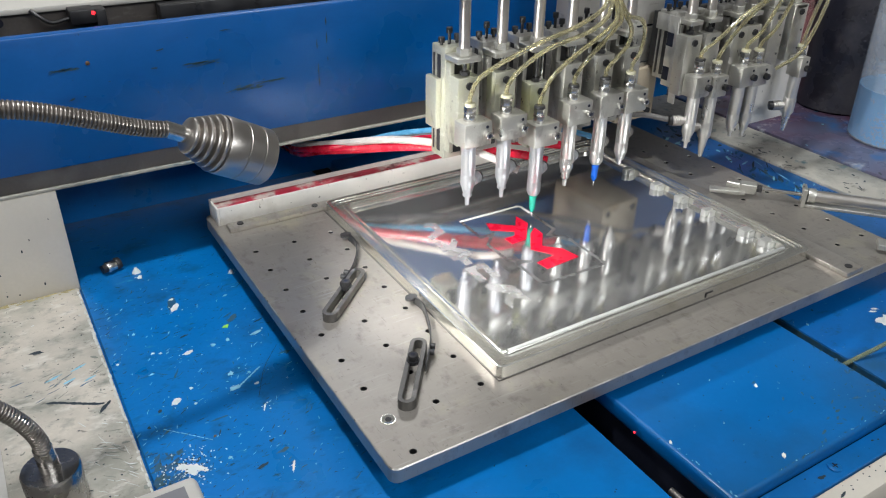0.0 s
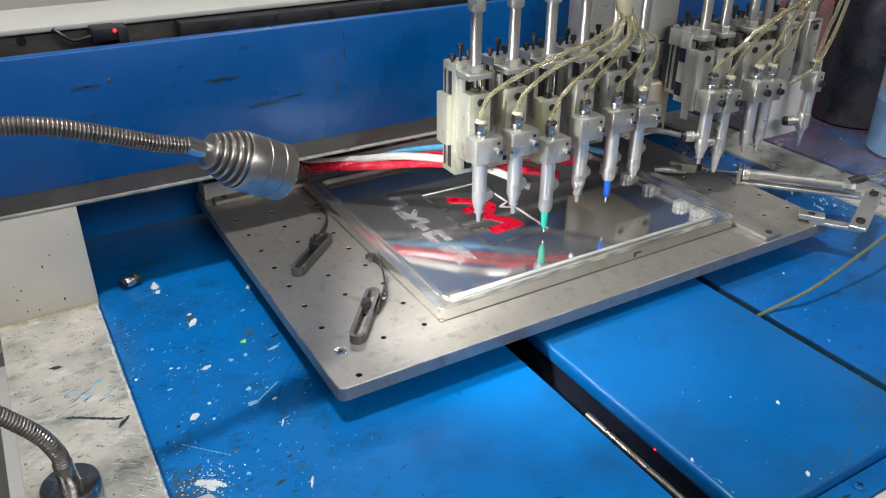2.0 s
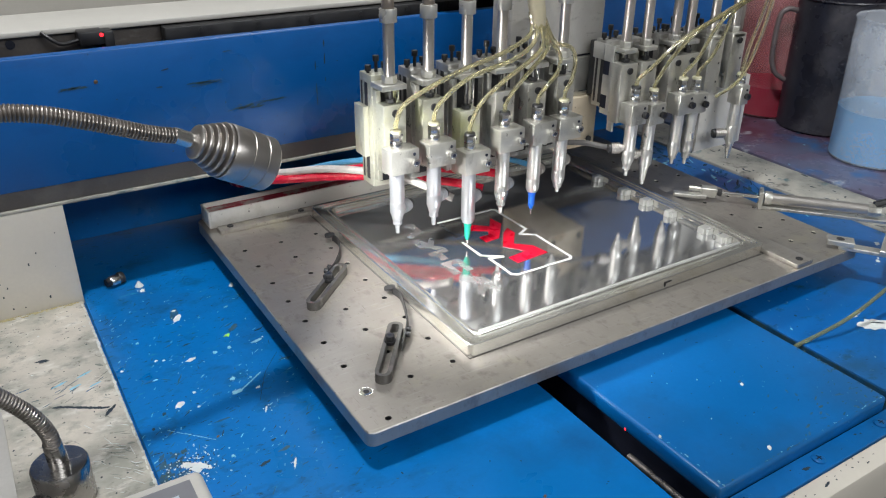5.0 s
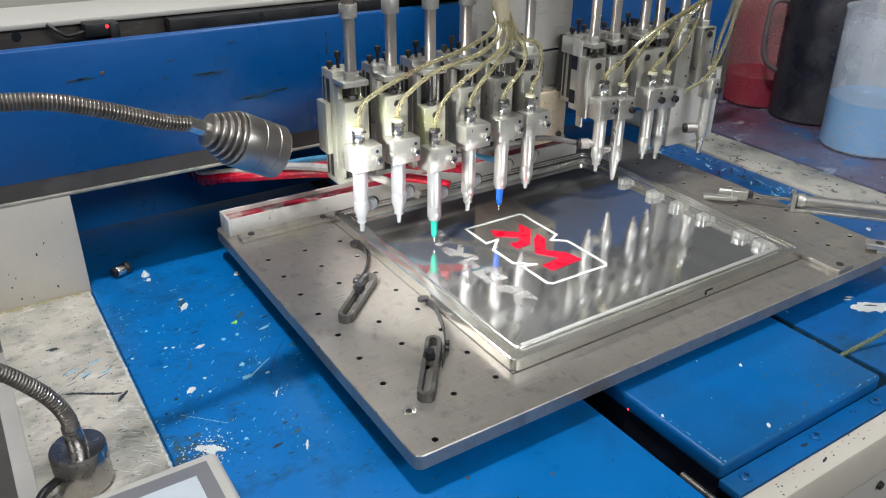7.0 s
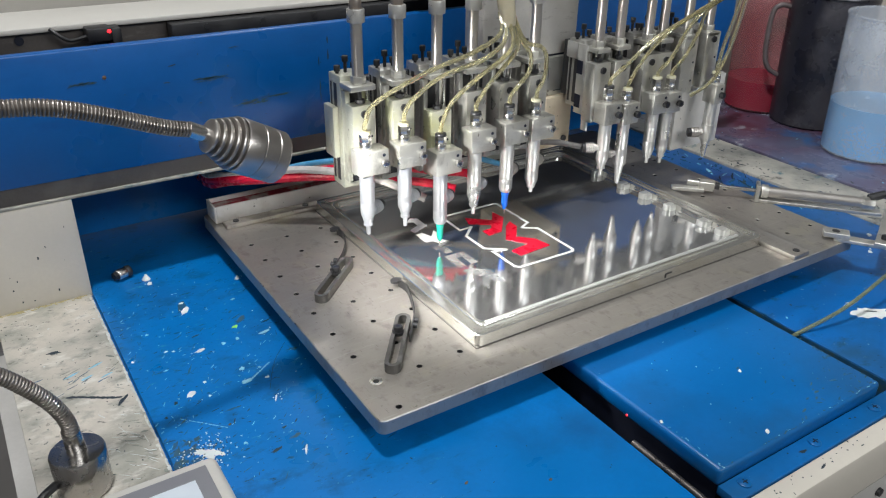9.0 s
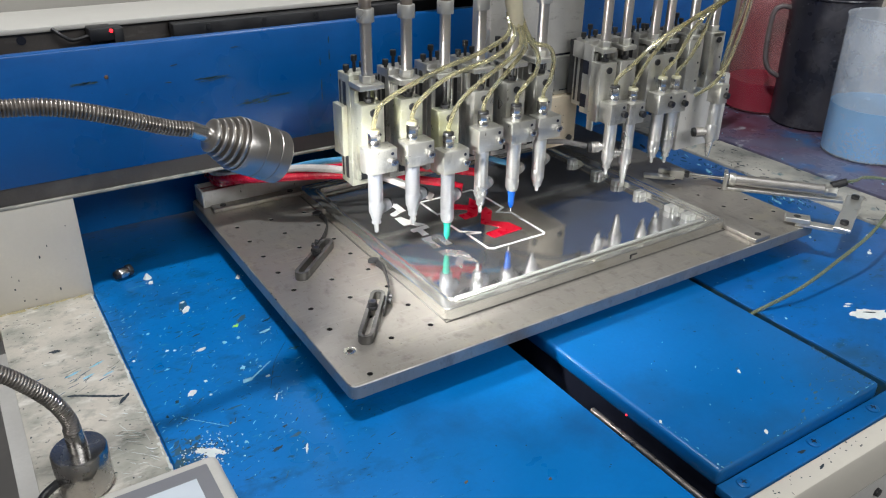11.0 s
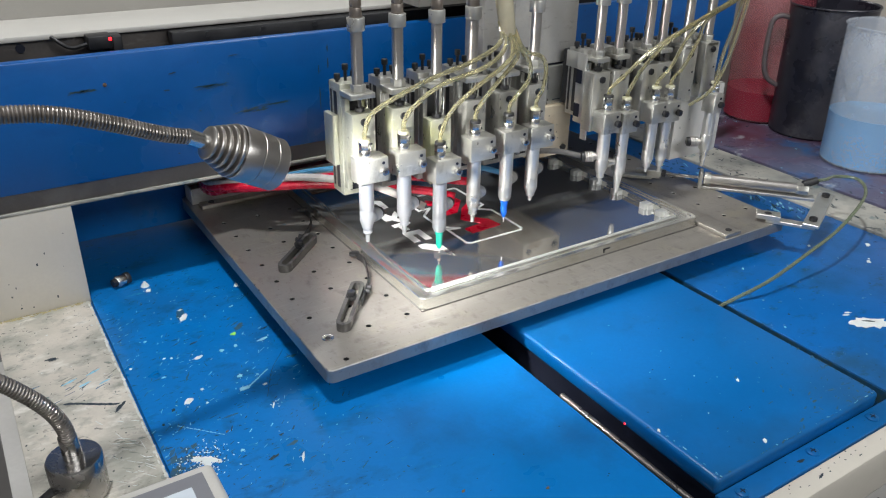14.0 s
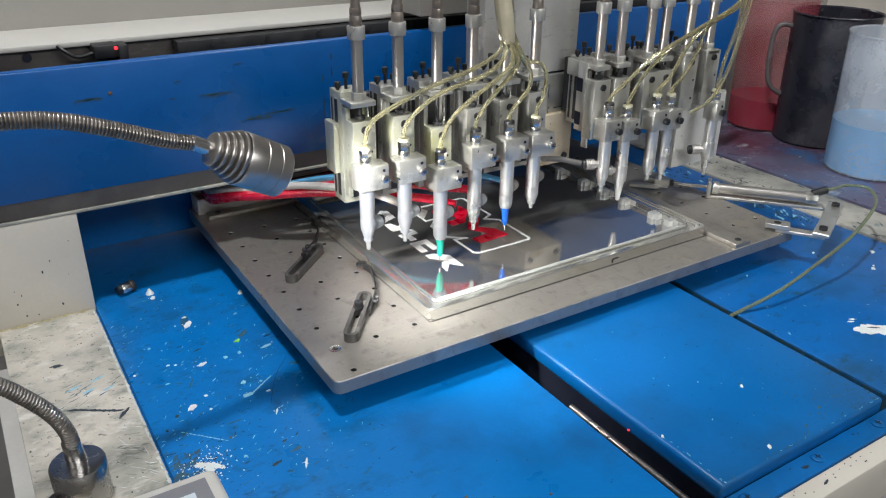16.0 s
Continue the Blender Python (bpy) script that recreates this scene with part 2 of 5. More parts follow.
YELLOWED = mat("yellowed_dirt", (0.42, 0.36, 0.18), 0.65, vary=0.25, scale=90, fine=500, bump=0.2)
GREENP = mat("green_paint_drop", (0.35, 0.75, 0.10), 0.4, vary=0.1, scale=80, bump=0.1)
RUST = mat("rust_spot", (0.13, 0.075, 0.04), 0.7, vary=0.3, scale=90, bump=0.2)
TUBE = mat("clear_yellow_tube", (0.85, 0.79, 0.50), 0.08, vary=0.06, scale=60, fine=400, bump=0.0, transmission=0.86, coat=0.4)
GTUBE = mat("clear_green_tube", (0.34, 0.40, 0.26), 0.15, vary=0.06, scale=60, bump=0.0, transmission=0.65)
RTUBE = mat("red_hose", (0.65, 0.01, 0.04), 0.25, vary=0.1, scale=60, bump=0.03, coat=0.3)
WTUBE = mat("white_hose", (0.62, 0.58, 0.55), 0.3, vary=0.08, scale=60, bump=0.03)
BTUBE = mat("blue_hose", (0.10, 0.36, 0.62), 0.3, vary=0.08, scale=60, bump=0.03)
KTUBE = mat("grey_hose", (0.17, 0.16, 0.155), 0.3, vary=0.08, scale=60, bump=0.03)
TAPE = mat("cream_tape", (0.56, 0.50, 0.35), 0.40, vary=0.1, scale=50, fine=300, bump=0.2)
COLLAR = mat("yellowed_collar", (0.44, 0.42, 0.30), 0.4, vary=0.1, scale=60, fine=400, bump=0.05)
GREENN = mat("green_needle_hub", (0.02, 0.58, 0.42), 0.25, vary=0.04, bump=0.0, transmission=0.25)
BLUEN = mat("blue_needle_hub", (0.01, 0.16, 0.80), 0.25, vary=0.04, bump=0.0, transmission=0.2)
GREYHUB = mat("syringe_plastic", (0.56, 0.57, 0.60), 0.30, metal=0.72, vary=0.03, scale=20, fine=500, bump=0.03, rough_vary=0.03)
BEIGE = mat("beige_plate", (0.60, 0.51, 0.38), 0.45, vary=0.08, scale=25, fine=300, bump=0.1, second=(0.45, 0.36, 0.24), second_scale=35, second_cut=(0.58, 0.7))
TABG = mat("pendant_grey", (0.22, 0.22, 0.24), 0.45, vary=0.05, scale=60, bump=0.1)
TABC = mat("pendant_cream", (0.55, 0.53, 0.49), 0.5, vary=0.05, scale=60, bump=0.15)
SCREEN = mat("pendant_screen", (0.55, 0.60, 0.66), 0.12, vary=0.02, bump=0.0, emit=0.10)
REDLED = mat("red_indicator", (1.0, 0.02, 0.03), 0.3, vary=0.0, bump=0.0, emit=3.0)
LENS = mat("lamp_lens", (1.0, 0.98, 0.92), 0.2, vary=0.0, bump=0.0, emit=4.0)
PLASTIC = mat("translucent_beaker", (0.60, 0.66, 0.74), 0.18, vary=0.18, scale=10, bump=0.03, alpha=0.34, second=(0.78, 0.80, 0.84), second_scale=9, second_cut=(0.52, 0.70))
PINK = mat("pink_stained_beaker", (0.48, 0.09, 0.12), 0.3, vary=0.2, scale=14, bump=0.03, alpha=0.30, second=(0.52, 0.22, 0.24), second_scale=12, second_cut=(0.45, 0.65))
SMOKEH = mat("smoky_handle_plastic", (0.16, 0.13, 0.13), 0.3, vary=0.1, scale=30, bump=0.02)
SMOKE = mat("dark_stained_beaker", (0.030, 0.030, 0.042), 0.3, vary=0.5, scale=14, bump=0.08, second=(0.12, 0.115, 0.125), second_scale=9, second_cut=(0.52, 0.75), layers=[((0.20, 0.20, 0.22), 50, 0.64, 0.72, (1, 1, 1))])
INKB = mat("blue_ink", (0.07, 0.38, 0.74), 0.35, vary=0.10, scale=14, bump=0.03)
INKR = mat("red_ink_liquid", (0.42, 0.0, 0.04), 0.35, vary=0.1, scale=14, bump=0.03)
PLATF = mat("stained_platform", (0.12, 0.13, 0.21), 0.28, vary=0.2, scale=12, fine=200, bump=0.1, second=(0.09, 0.035, 0.06), second_scale=6, second_cut=(0.42, 0.62), coat=0.3, layers=[((0.42, 0.45, 0.50), 22, 0.60, 0.72, (1, 1, 1)), ((0.03, 0.12, 0.30), 12, 0.55, 0.68, (1, 1, 1))])
ROOM = mat("hall_paint", (0.62, 0.62, 0.61), 0.8, vary=0.1, scale=2, fine=40, bump=0.05)
FLOORC = mat("concrete", (0.20, 0.19, 0.18), 0.7, vary=0.2, scale=4, fine=60, bump=0.2)
FRONT = mat("front_panel_paint", (0.50, 0.485, 0.46), 0.5, vary=0.1, scale=14, fine=300, bump=0.1)


# ---- mesh helpers ----
def box(bm, x0, x1, y0, y1, z0, z1, bevel=0.0, seg=2):
    r = bmesh.ops.create_cube(bm, size=1.0, matrix=Matrix.LocRotScale(((x0 + x1) / 2, (y0 + y1) / 2, (z0 + z1) / 2), None, (abs(x1 - x0), abs(y1 - y0), abs(z1 - z0))))
    if bevel:
        es = list({e for v in r["verts"] for e in v.link_edges})
        bmesh.ops.bevel(bm, geom=es, offset=bevel, segments=seg, affect="EDGES", profile=0.5)
    return bm


def cyl(bm, a, b, r0, r1=None, seg=20, bevel=0.0):
    a, b = Vector(a), Vector(b)
    r1 = r0 if r1 is None else r1
    q = (b - a).to_track_quat("Z", "Y").to_matrix().to_4x4()
    r = bmesh.ops.create_cone(bm, cap_ends=True, segments=seg, radius1=r0, radius2=r1, depth=(b - a).length, matrix=Matrix.Translation((a + b) / 2) @ q)
    if bevel:
        es = [e for e in {e for v in r["verts"] for e in v.link_edges} if any(len(f.verts) > 4 for f in e.link_faces)]
        bmesh.ops.bevel(bm, geom=es, offset=bevel, segments=2, affect="EDGES", profile=0.5)
    return bm


def lathe(bm, profile, m=None, seg=32):
    """Turn (radius, height) pairs about z, then lay the result by m."""
    m = m or Matrix()
    rings = []
    for r, h in profile:
        rings.append([bm.verts.new(m @ Vector((r * math.cos(2 * math.pi * k / seg), r * math.sin(2 * math.pi * k / seg), h))) for k in range(seg)])
    for a, b in zip(rings, rings[1:]):
        for k in range(seg):
            bm.faces.new((a[k], a[(k + 1) % seg], b[(k + 1) % seg], b[k]))
    bm.faces.new(list(reversed(rings[0])))
    bm.faces.new(rings[-1])
    return bm


def smooth_points(points, n=10):
    """A Catmull-Rom line through the points."""
    P = [Vector(p) for p in points]
    P = [2 * P[0] - P[1]] + P + [2 * P[-1] - P[-2]]
    out = []
    for i in range(1, len(P) - 2):
        for k in range(n):
            t = k / n
            a, b, c, d = P[i - 1], P[i], P[i + 1], P[i + 2]
            out.append(0.5 * ((2 * b) + (c - a) * t + (2 * a - 5 * b + 4 * c - d) * t * t + (3 * b - a - 3 * c + d) * t ** 3))
    return out + [P[-2]]


def sweep(bm, points, radius, seg=12, n=10, rib=0.0, pitch=0.0, start=None, grow=0.25):
    """A tube along a smooth line; with rib and pitch, rings that swell like a flexible metal conduit."""
    pts = smooth_points(points, n)
    if pitch:
        length = [0.0]
        for a, b in zip(pts, pts[1:]):
            length.append(length[-1] + (b - a).length)
        count = int(length[-1] / pitch * 4)
        fine = []
        j = 0
        for k in range(count + 1):
            s = length[-1] * k / count
            while j < len(pts) - 2 and length[j + 1] < s:
                j += 1
            f = (s - length[j]) / max(1e-9, length[j + 1] - length[j])
            fine.append(pts[j].lerp(pts[j + 1], min(1.0, f)))
        pts = fine
    rings = []
    up = Vector((0.13, 0.21, 1)).normalized()
    for k, p in enumerate(pts):
        d = (pts[min(k + 1, len(pts) - 1)] - pts[max(k - 1, 0)]).normalized()
        side = d.cross(up).normalized()
        up = side.cross(d).normalized()
        r = radius + (rib * (1.0, 0.6, -1.0, 0.6)[k % 4] if pitch else 0.0)
        if start is not None:
            f = min(1.0, k / (len(pts) - 1) / grow)
            r = start + (radius - start) * f * (2 - f)
        rings.append([bm.verts.new(p + r * (math.cos(2 * math.pi * q / seg) * side + math.sin(2 * math.pi * q / seg) * up)) for q in range(seg)])
    for a, b in zip(rings, rings[1:]):
        for q in range(seg):
            bm.faces.new((a[q], a[(q + 1) % seg], b[(q + 1) % seg], b[q]))
    bm.faces.new(list(reversed(rings[0])))
    bm.faces.new(rings[-1])
    return bm


def prism(bm, outline, z0, z1):
    """A plate with the given outline between two heights."""
    lo = [bm.verts.new((x, y, z0)) for x, y in outline]
    hi = [bm.verts.new((x, y, z1)) for x, y in outline]
    n = len(outline)
    fs = [bm.faces.new(hi), bm.faces.new(list(reversed(lo)))]
    fs += [bm.faces.new((lo[k], lo[(k + 1) % n], hi[(k + 1) % n], hi[k])) for k in range(n)]
    bmesh.ops.recalc_face_normals(bm, faces=fs)
    return bm


def blob(bm, x, y, z, rx, ry, turn, rng, n=13, h=0.0003):
    pts = []
    for k in range(n):
        a = 2 * math.pi * k / n
        w = 0.62 + 0.6 * rng.random()
        px, py = rx * w * math.cos(a), ry * w * math.sin(a)
        pts.append((x + px * math.cos(turn) - py * math.sin(turn), y + px * math.sin(turn) + py * math.cos(turn)))
    prism(bm, pts, z, z + h * (0.6 + 0.8 * rng.random()))


def link(name, bm, material, smooth=True):
    bmesh.ops.recalc_face_normals(bm, faces=bm.faces[:])
    me = bpy.data.meshes.new(name)
    if smooth:
        for f in bm.faces:
            f.smooth = True
        for e in bm.edges:
            if len(e.link_faces) == 2 and e.calc_face_angle(0.0) > radians(32):
                e.smooth = False
    bm.to_mesh(me)
    bm.free()
    me.materials.append(material)
    return new(name, me)


def part(name, bm, material, parent, label=""):
    ob = link(name, bm, material)
    ob.parent = parent
    return tagged(ob, label)


def thing(name, bm, material, label="", category="", group="", kind=""):
    return tagged(link(name, bm, material), label, category, group, kind)


def empty(name, label, category, group="", at=(0, 0, 0)):
    ob = new(name)
    ob.location = at
    return tagged(ob, label, category, group)


def B():
    return bmesh.new()


TOP = 0.0355          # height of the moving table's top over the deck
FLOOR = TOP + 0.005   # the mould's floor


# ---- the hall ----
def build_hall():
    # unseen shell round the machine, added for bounce light and reflections in metal
    thing("floor", box(B(), -5, 5, -5, 5, -0.95, -0.90), FLOORC, "worn grey concrete hall floor", "floor", kind="structure")
    thing("ceiling", box(B(), -5, 5, -5, 5, 3.2, 3.3), ROOM, "plain grey ceiling out of view, added for reflections", "ceiling", kind="structure")
    for n, b in (("wall_north", (-5.1, 5.1, 5, 5.1)), ("wall_south", (-5.1, 5.1, -5.1, -5)), ("wall_east", (5, 5.1, -5, 5)), ("wall_west", (-5.1, -5, -5, 5))):
        thing(n, box(B(), *b, -0.9, 3.2), ROOM, "plain grey wall out of view, added for reflections", "wall", kind="structure")


# ---- the machine's bed ----
def build_bed():
    bed = empty("machine_bed", "blue and cream steel machine bed with paint spatters", "machine")
    part("left_deck", box(B(), -0.1565, 0.153, -0.447, 0.42, -0.012, 0.0, 0.0012), WORN, bed, "blue painted deck with dried paint drops")
    # slot bottom and wall carry their shade as near-black colour
    part("slot_bottom", box(B(), 0.10, 0.70, -0.44, 0.42, -0.11, -0.10), PIT, bed, "slot bottom coloured near-black in place of shade")
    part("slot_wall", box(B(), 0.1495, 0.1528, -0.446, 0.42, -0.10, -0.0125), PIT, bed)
    part("slot_indicator", lathe(B(), [(0.0010, 0), (0.0008, 0.0005), (0.0001, 0.0007)], pose(0.1764, -0.3352, -0.0008, 0, -90, 0), 10), REDLED, bed, "tiny red indicator light in the slot")
    cover = box(B(), 0.1765, 0.3805, -0.4285, 0.42, -0.004, 0.012, 0.0035, 3)
    part("slot_cover", cover, BLUE, bed, "raised blue cover plate with worn corners")
    # skirt under the cover is coloured near-black for shade
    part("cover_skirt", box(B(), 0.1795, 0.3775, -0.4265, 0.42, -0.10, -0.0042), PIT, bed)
    flange = part("front_flange", box(B(), 0.176, 0.70, -0.4475, -0.4288, -0.009, -0.001, 0.001), BLUE, bed, "blue screwed front flange")
    for x in (0.195, 0.279, 0.360, 0.470):
        s = B()
        lathe(s, [(0.0052, 0), (0.0050, 0.0011), (0.0034, 0.0019), (0.0001, 0.0021)], pose(x, -0.438, -0.001), 18)
        screw = part("screw", s, BLUE, flange, "blue overpainted cross-head screw")
        c = B()
        box(c, x - 0.0024, x + 0.0024, -0.4384, -0.4376, 0.0007, 0.0014)
        box(c, x - 0.0004, x + 0.0004, -0.4404, -0.4356, 0.0007, 0.00145)
        part("screw_slot", c, PIT, flange)
    part("right_deck", box(B(), 0.4054, 0.705, -0.4283, 0.42, -0.012, 0.0, 0.0012), DIRTY, bed, "blue painted deck with white paint chips")
    # narrow groove: its shade is put into a near-black bottom
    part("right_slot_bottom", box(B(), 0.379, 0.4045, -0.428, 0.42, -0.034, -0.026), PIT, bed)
    # thin dark teal sheet added for the cover's shadow in the groove
    part("right_slot_shade", box(B(), 0.4048, 0.4052, -0.428, 0.42, -0.026, -0.0016), GRIME, bed)
    part("side_strip", box(B(), 0.706, 0.785, -0.4475, 0.42, -0.012, 0.003, 0.0015), STRIP, bed, "cream painted strip with grey and black stains")
    part("side_platform", box(B(), 0.786, 1.35, -0.4475, 0.42, -0.012, 0.006, 0.002), PLATF, bed, "stained glossy platform with spilled ink")
    part("front_rail", box(B(), -0.1565, 1.35, -0.4665, -0.4480, -0.05, -0.002, 0.003), CREAM, bed, "cream painted front rail")
    fp = part("front_panel", box(B(), -0.30, 1.35, -0.4655, -0.452, -0.90, -0.0505), FRONT, bed, "grey-white lower front panel")
    for x in (0.262, 0.278, 0.35):
        part("panel_screw", cyl(B(), (x, -0.4656, -0.066), (x, -0.4685, -0.066), 0.0042, 0.0036, 14), DARK, fp)
    part("left_ledge", box(B(), -0.2465, -0.1582, -0.447, 0.0995, -0.015, -0.001, 0.0008), STAIN, bed, "cream ledge with black scuffs and stains")
    part("ledge_side", box(B(), -0.262, -0.2470, -0.447, 0.0995, -0.90, -0.045), FRONT, bed)
    part("rear_wall", box(B(), -0.1560, 0.785, 0.2380, 0.2495, 0.0035, 0.1070), BLUE, bed, "dark blue rear wall under the beam")
    part("left_riser", box(B(), -0.60, -0.1565, 0.1, 0.13, -0.03, 0.1045, 0.001), CREAM, bed, "cream painted riser with black specks")
    rk = B()
    rng = random.Random(21)
    for _ in range(22):
        x, z = rng.uniform(-0.28, -0.16), 0.005 + 0.09 * rng.random() ** 1.8
        q = rng.uniform(0.0004, 0.0014)
        box(rk, x, x + q, 0.0996, 0.1002, z, z + q * rng.uniform(0.6, 2.2))
    tagged(part("riser_specks", rk, SPLATD, bed), "black specks", kind="stuff")
    yl = B()
    for _ in range(70):
        blob(yl, rng.uniform(-0.245, -0.162), 0.0985 - 0.004 * rng.random() ** 3, -0.0011, rng.uniform(0.001, 0.004), rng.uniform(0.0004, 0.0010), rng.gauss(0, 0.2), rng, 8, 0.0003)
    tagged(part("yellowed_seam", yl, YELLOWED, bed), "yellowed dirt along the foot of the riser", kind="stuff")
    rs = B()
    for _ in range(40):
        blob(rs, rng.uniform(0.20, 0.45), rng.uniform(-0.4645, -0.450), -0.002, rng.uniform(0.0003, 0.0012), rng.uniform(0.0002, 0.0008), rng.random() * 3, rng, 7, 0.0002)
    blob(rs, 0.262, -0.4575, -0.002, 0.0040, 0.0012, 0.3, rng, 11, 0.0002)
    tagged(part("rail_specks", rs, SPLATD, bed), "dark specks and scratches on the rail", kind="stuff")
    fs = B()
    for x, y, rx, ry in ((0.262, -0.4395, 0.0040, 0.0016), (0.330, -0.4350, 0.0016, 0.0007), (0.335, -0.4365, 0.0010, 0.0006), (0.250, -0.4345, 0.0008, 0.0005), (0.305, -0.4400, 0.0007, 0.0004)):
        blob(fs, x, y, -0.001, rx, ry, -0.2, rng, 9, 0.0003)
    tagged(part("flange_specks", fs, SPLATD, bed), "dark paint chips on the flange", kind="stuff")
    # rubbed edge between the ledge and the deck
    e = B()
    for k in range(90):
        y = -0.44 + 0.006 * k + rng.uniform(-0.002, 0.002)
        if y < 0.095:
            blob(e, -0.1598 + rng.uniform(-0.0006, 0.0006), y, -0.0012, rng.uniform(0.0006, 0.0016), rng.uniform(0.002, 0.005), 0.0, rng, 9, 0.0006)
    part("rubbed_edge", e, PALE, bed, "rubbed pale paint edge")
    part("edge_gap", box(B(), -0.1581, -0.1566, -0.447, 0.0995, -0.012, -0.004), BLUE, bed)
    return bed


def build_spatters():
    rng = random.Random(7)
    w, c, d, o, g, r, sg = B(), B(), B(), B(), B(), B(), B()
    white = [(-0.102, 0.087, 0.0028, 0.0044), (-0.019, 0.052, 0.0024, 0.0060), (-0.086, 0.014, 0.0032, 0.0074), (-0.085, 0.030, 0.0026, 0.0017), (-0.094, -0.062, 0.0052, 0.0026), (-0.121, -0.048, 0.0018, 0.0013), (-0.115, -0.051, 0.0015, 0.0013),
             (-0.151, -0.049, 0.0015, 0.0018), (-0.105, -0.111, 0.0017, 0.0019), (-0.107, -0.132, 0.0013, 0.0014), (-0.056, -0.132, 0.0022, 0.0017), (-0.061, -0.164, 0.0008, 0.0048), (-0.120, -0.122, 0.0046, 0.0042), (-0.065, -0.236, 0.0008, 0.0060)]
    pale = [(-0.058, -0.061, 0.0018, 0.0026), (-0.072, -0.062, 0.0022, 0.0026), (-0.032, -0.063, 0.0076, 0.0016), (-0.071, -0.109, 0.0022, 0.0034), (-0.074, -0.129, 0.0046, 0.0030), (-0.057, -0.115, 0.0016, 0.0012), (-0.038, 0.011, 0.0026, 0.0010), (-0.102, -0.204, 0.0018, 0.0016), (-0.129, -0.077, 0.0022, 0.0010), (-0.129, -0.011, 0.0014, 0.0020)]
    dark = [(-0.091, -0.036, 0.0040, 0.0010), (-0.024, -0.045, 0.0050, 0.0008), (-0.134, -0.127, 0.0018, 0.0022), (-0.146, -0.142, 0.0014, 0.0015), (-0.084, -0.224, 0.0050, 0.0014), (-0.069, -0.202, 0.0026, 0.0009)]
    for bm, rows in ((w, white), (c, pale), (d, dark)):
        for x, y, rx, ry in rows:
            blob(bm, x, y, 0, rx, ry, -0.45 if rx < ry else 0.25, rng)
            if max(rx, ry) > 0.004:
                for _ in range(5):
                    blob(bm, x + rng.gauss(0, 0.005), y + rng.gauss(0, 0.005), 0, rng.uniform(0.0003, 0.0009), rng.uniform(0.0003, 0.0007), rng.random() * 3, rng, 7, 0.0002)
    # a smudged ring round one drop, thin drips and a hair
    blob(g, -0.086, 0.023, 0, 0.0046, 0.0110, -0.4, rng, 15, 0.00012)
    blob(g, -0.044, -0.030, 0, 0.0030, 0.0080, -0.9, rng, 15, 0.00012)
    for p, q, bm, th in (((-0.1357, -0.1502), (-0.1086, -0.1782), c, 0.0004), ((-0.072, -0.130), (-0.0475, -0.1127), c, 0.0008)):
        for k in range(12):
            f = k / 11
            blob(bm, p[0] + (q[0] - p[0]) * f, p[1] + (q[1] - p[1]) * f, 0, 0.0018, th, math.atan2(q[1] - p[1], q[0] - p[0]), rng, 7, 0.0002)
    sweep(d, [(-0.0230, -0.0899, 0.0002), (-0.0438, -0.1159, 0.0002), (-0.0608, -0.1498, 0.0002)], 0.00022, 6, 12)
    for _ in range(45):
        x, y = rng.uniform(-0.154, -0.01), rng.uniform(-0.26, 0.07)
        blob(rng.choice((w, c, c)), x, y, 0, rng.uniform(0.0002, 0.0009), rng.uniform(0.0002, 0.0007), rng.random() * 3, rng, 7, 0.00018)
    for _ in range(60):
        x, y = rng.uniform(-0.154, 0.0), rng.uniform(-0.30, 0.10)
        blob(rng.choice((d, g)), x, y, 0, rng.uniform(0.0003, 0.0014), rng.uniform(0.0002, 0.0006), rng.random() * 3, rng, 8, 0.00014)
    for _ in range(8):
        x, y = rng.uniform(-0.153, -0.02), rng.uniform(-0.22, 0.0)
        blob(g, x, y, 0, rng.uniform(0.002, 0.007), rng.uniform(0.0006, 0.0020), rng.gauss(0.4, 0.4), rng, 11, 0.0001)
    for _ in range(16):
        x, y = rng.uniform(-0.05, 0.15), rng.uniform(-0.44, -0.25)
        blob(d, x, y, 0, rng.uniform(0.0003, 0.0012), rng.uniform(0.0003, 0.0008), rng.random() * 3, rng, 8, 0.00015)
    for x, y in ((-0.105, -0.176), (0.02, -0.33), (0.075, -0.36)):
        blob(r, x, y, 0, 0.0018, 0.0012, 0.5, rng, 9, 0.0002)
    # worn corner by the pendant
    for _ in range(60):
        x, y = rng.gauss(-0.147, 0.007), rng.gauss(-0.196, 0.012)
        if x > -0.155:
            blob(g, x, y, 0, rng.uniform(0.001, 0.006), rng.uniform(0.0006, 0.0025), rng.gauss(0.8, 0.6), rng, 11, 0.0001)
    for dx, dy, q in ((0, 0, 0.0060), (-0.004, 0.003, 0.0045), (0.005, -0.003, 0.0048), (0.001, -0.006, 0.0040), (0.009, -0.007, 0.0030)):
        blob(w, -0.131 + dx, -0.199 + dy, 0, q, q * 0.7, 2.3, rng, 25, 0.0003)
    for _ in range(240):
        x, y = rng.gauss(-0.130, 0.010), rng.gauss(-0.199, 0.009)
        if x > -0.154:
            blob(w if rng.random() < 0.6 else d, x, y, 0, rng.uniform(0.0002, 0.0011), rng.uniform(0.0002, 0.0007), rng.random() * 3, rng, 8, 0.00022)
    # fine teal rub marks and dark streaks over the worn side of the deck
    for _ in range(320):
        x, y = -0.155 + 0.17 * rng.random() ** 1.5, rng.uniform(-0.27, 0.12)
        blob(rng.choice((g, g, d)), x, y, 0, rng.uniform(0.0008, 0.0045), rng.uniform(0.00015, 0.0005), rng.gauss(0.55, 0.5), rng, 8, 0.00011)
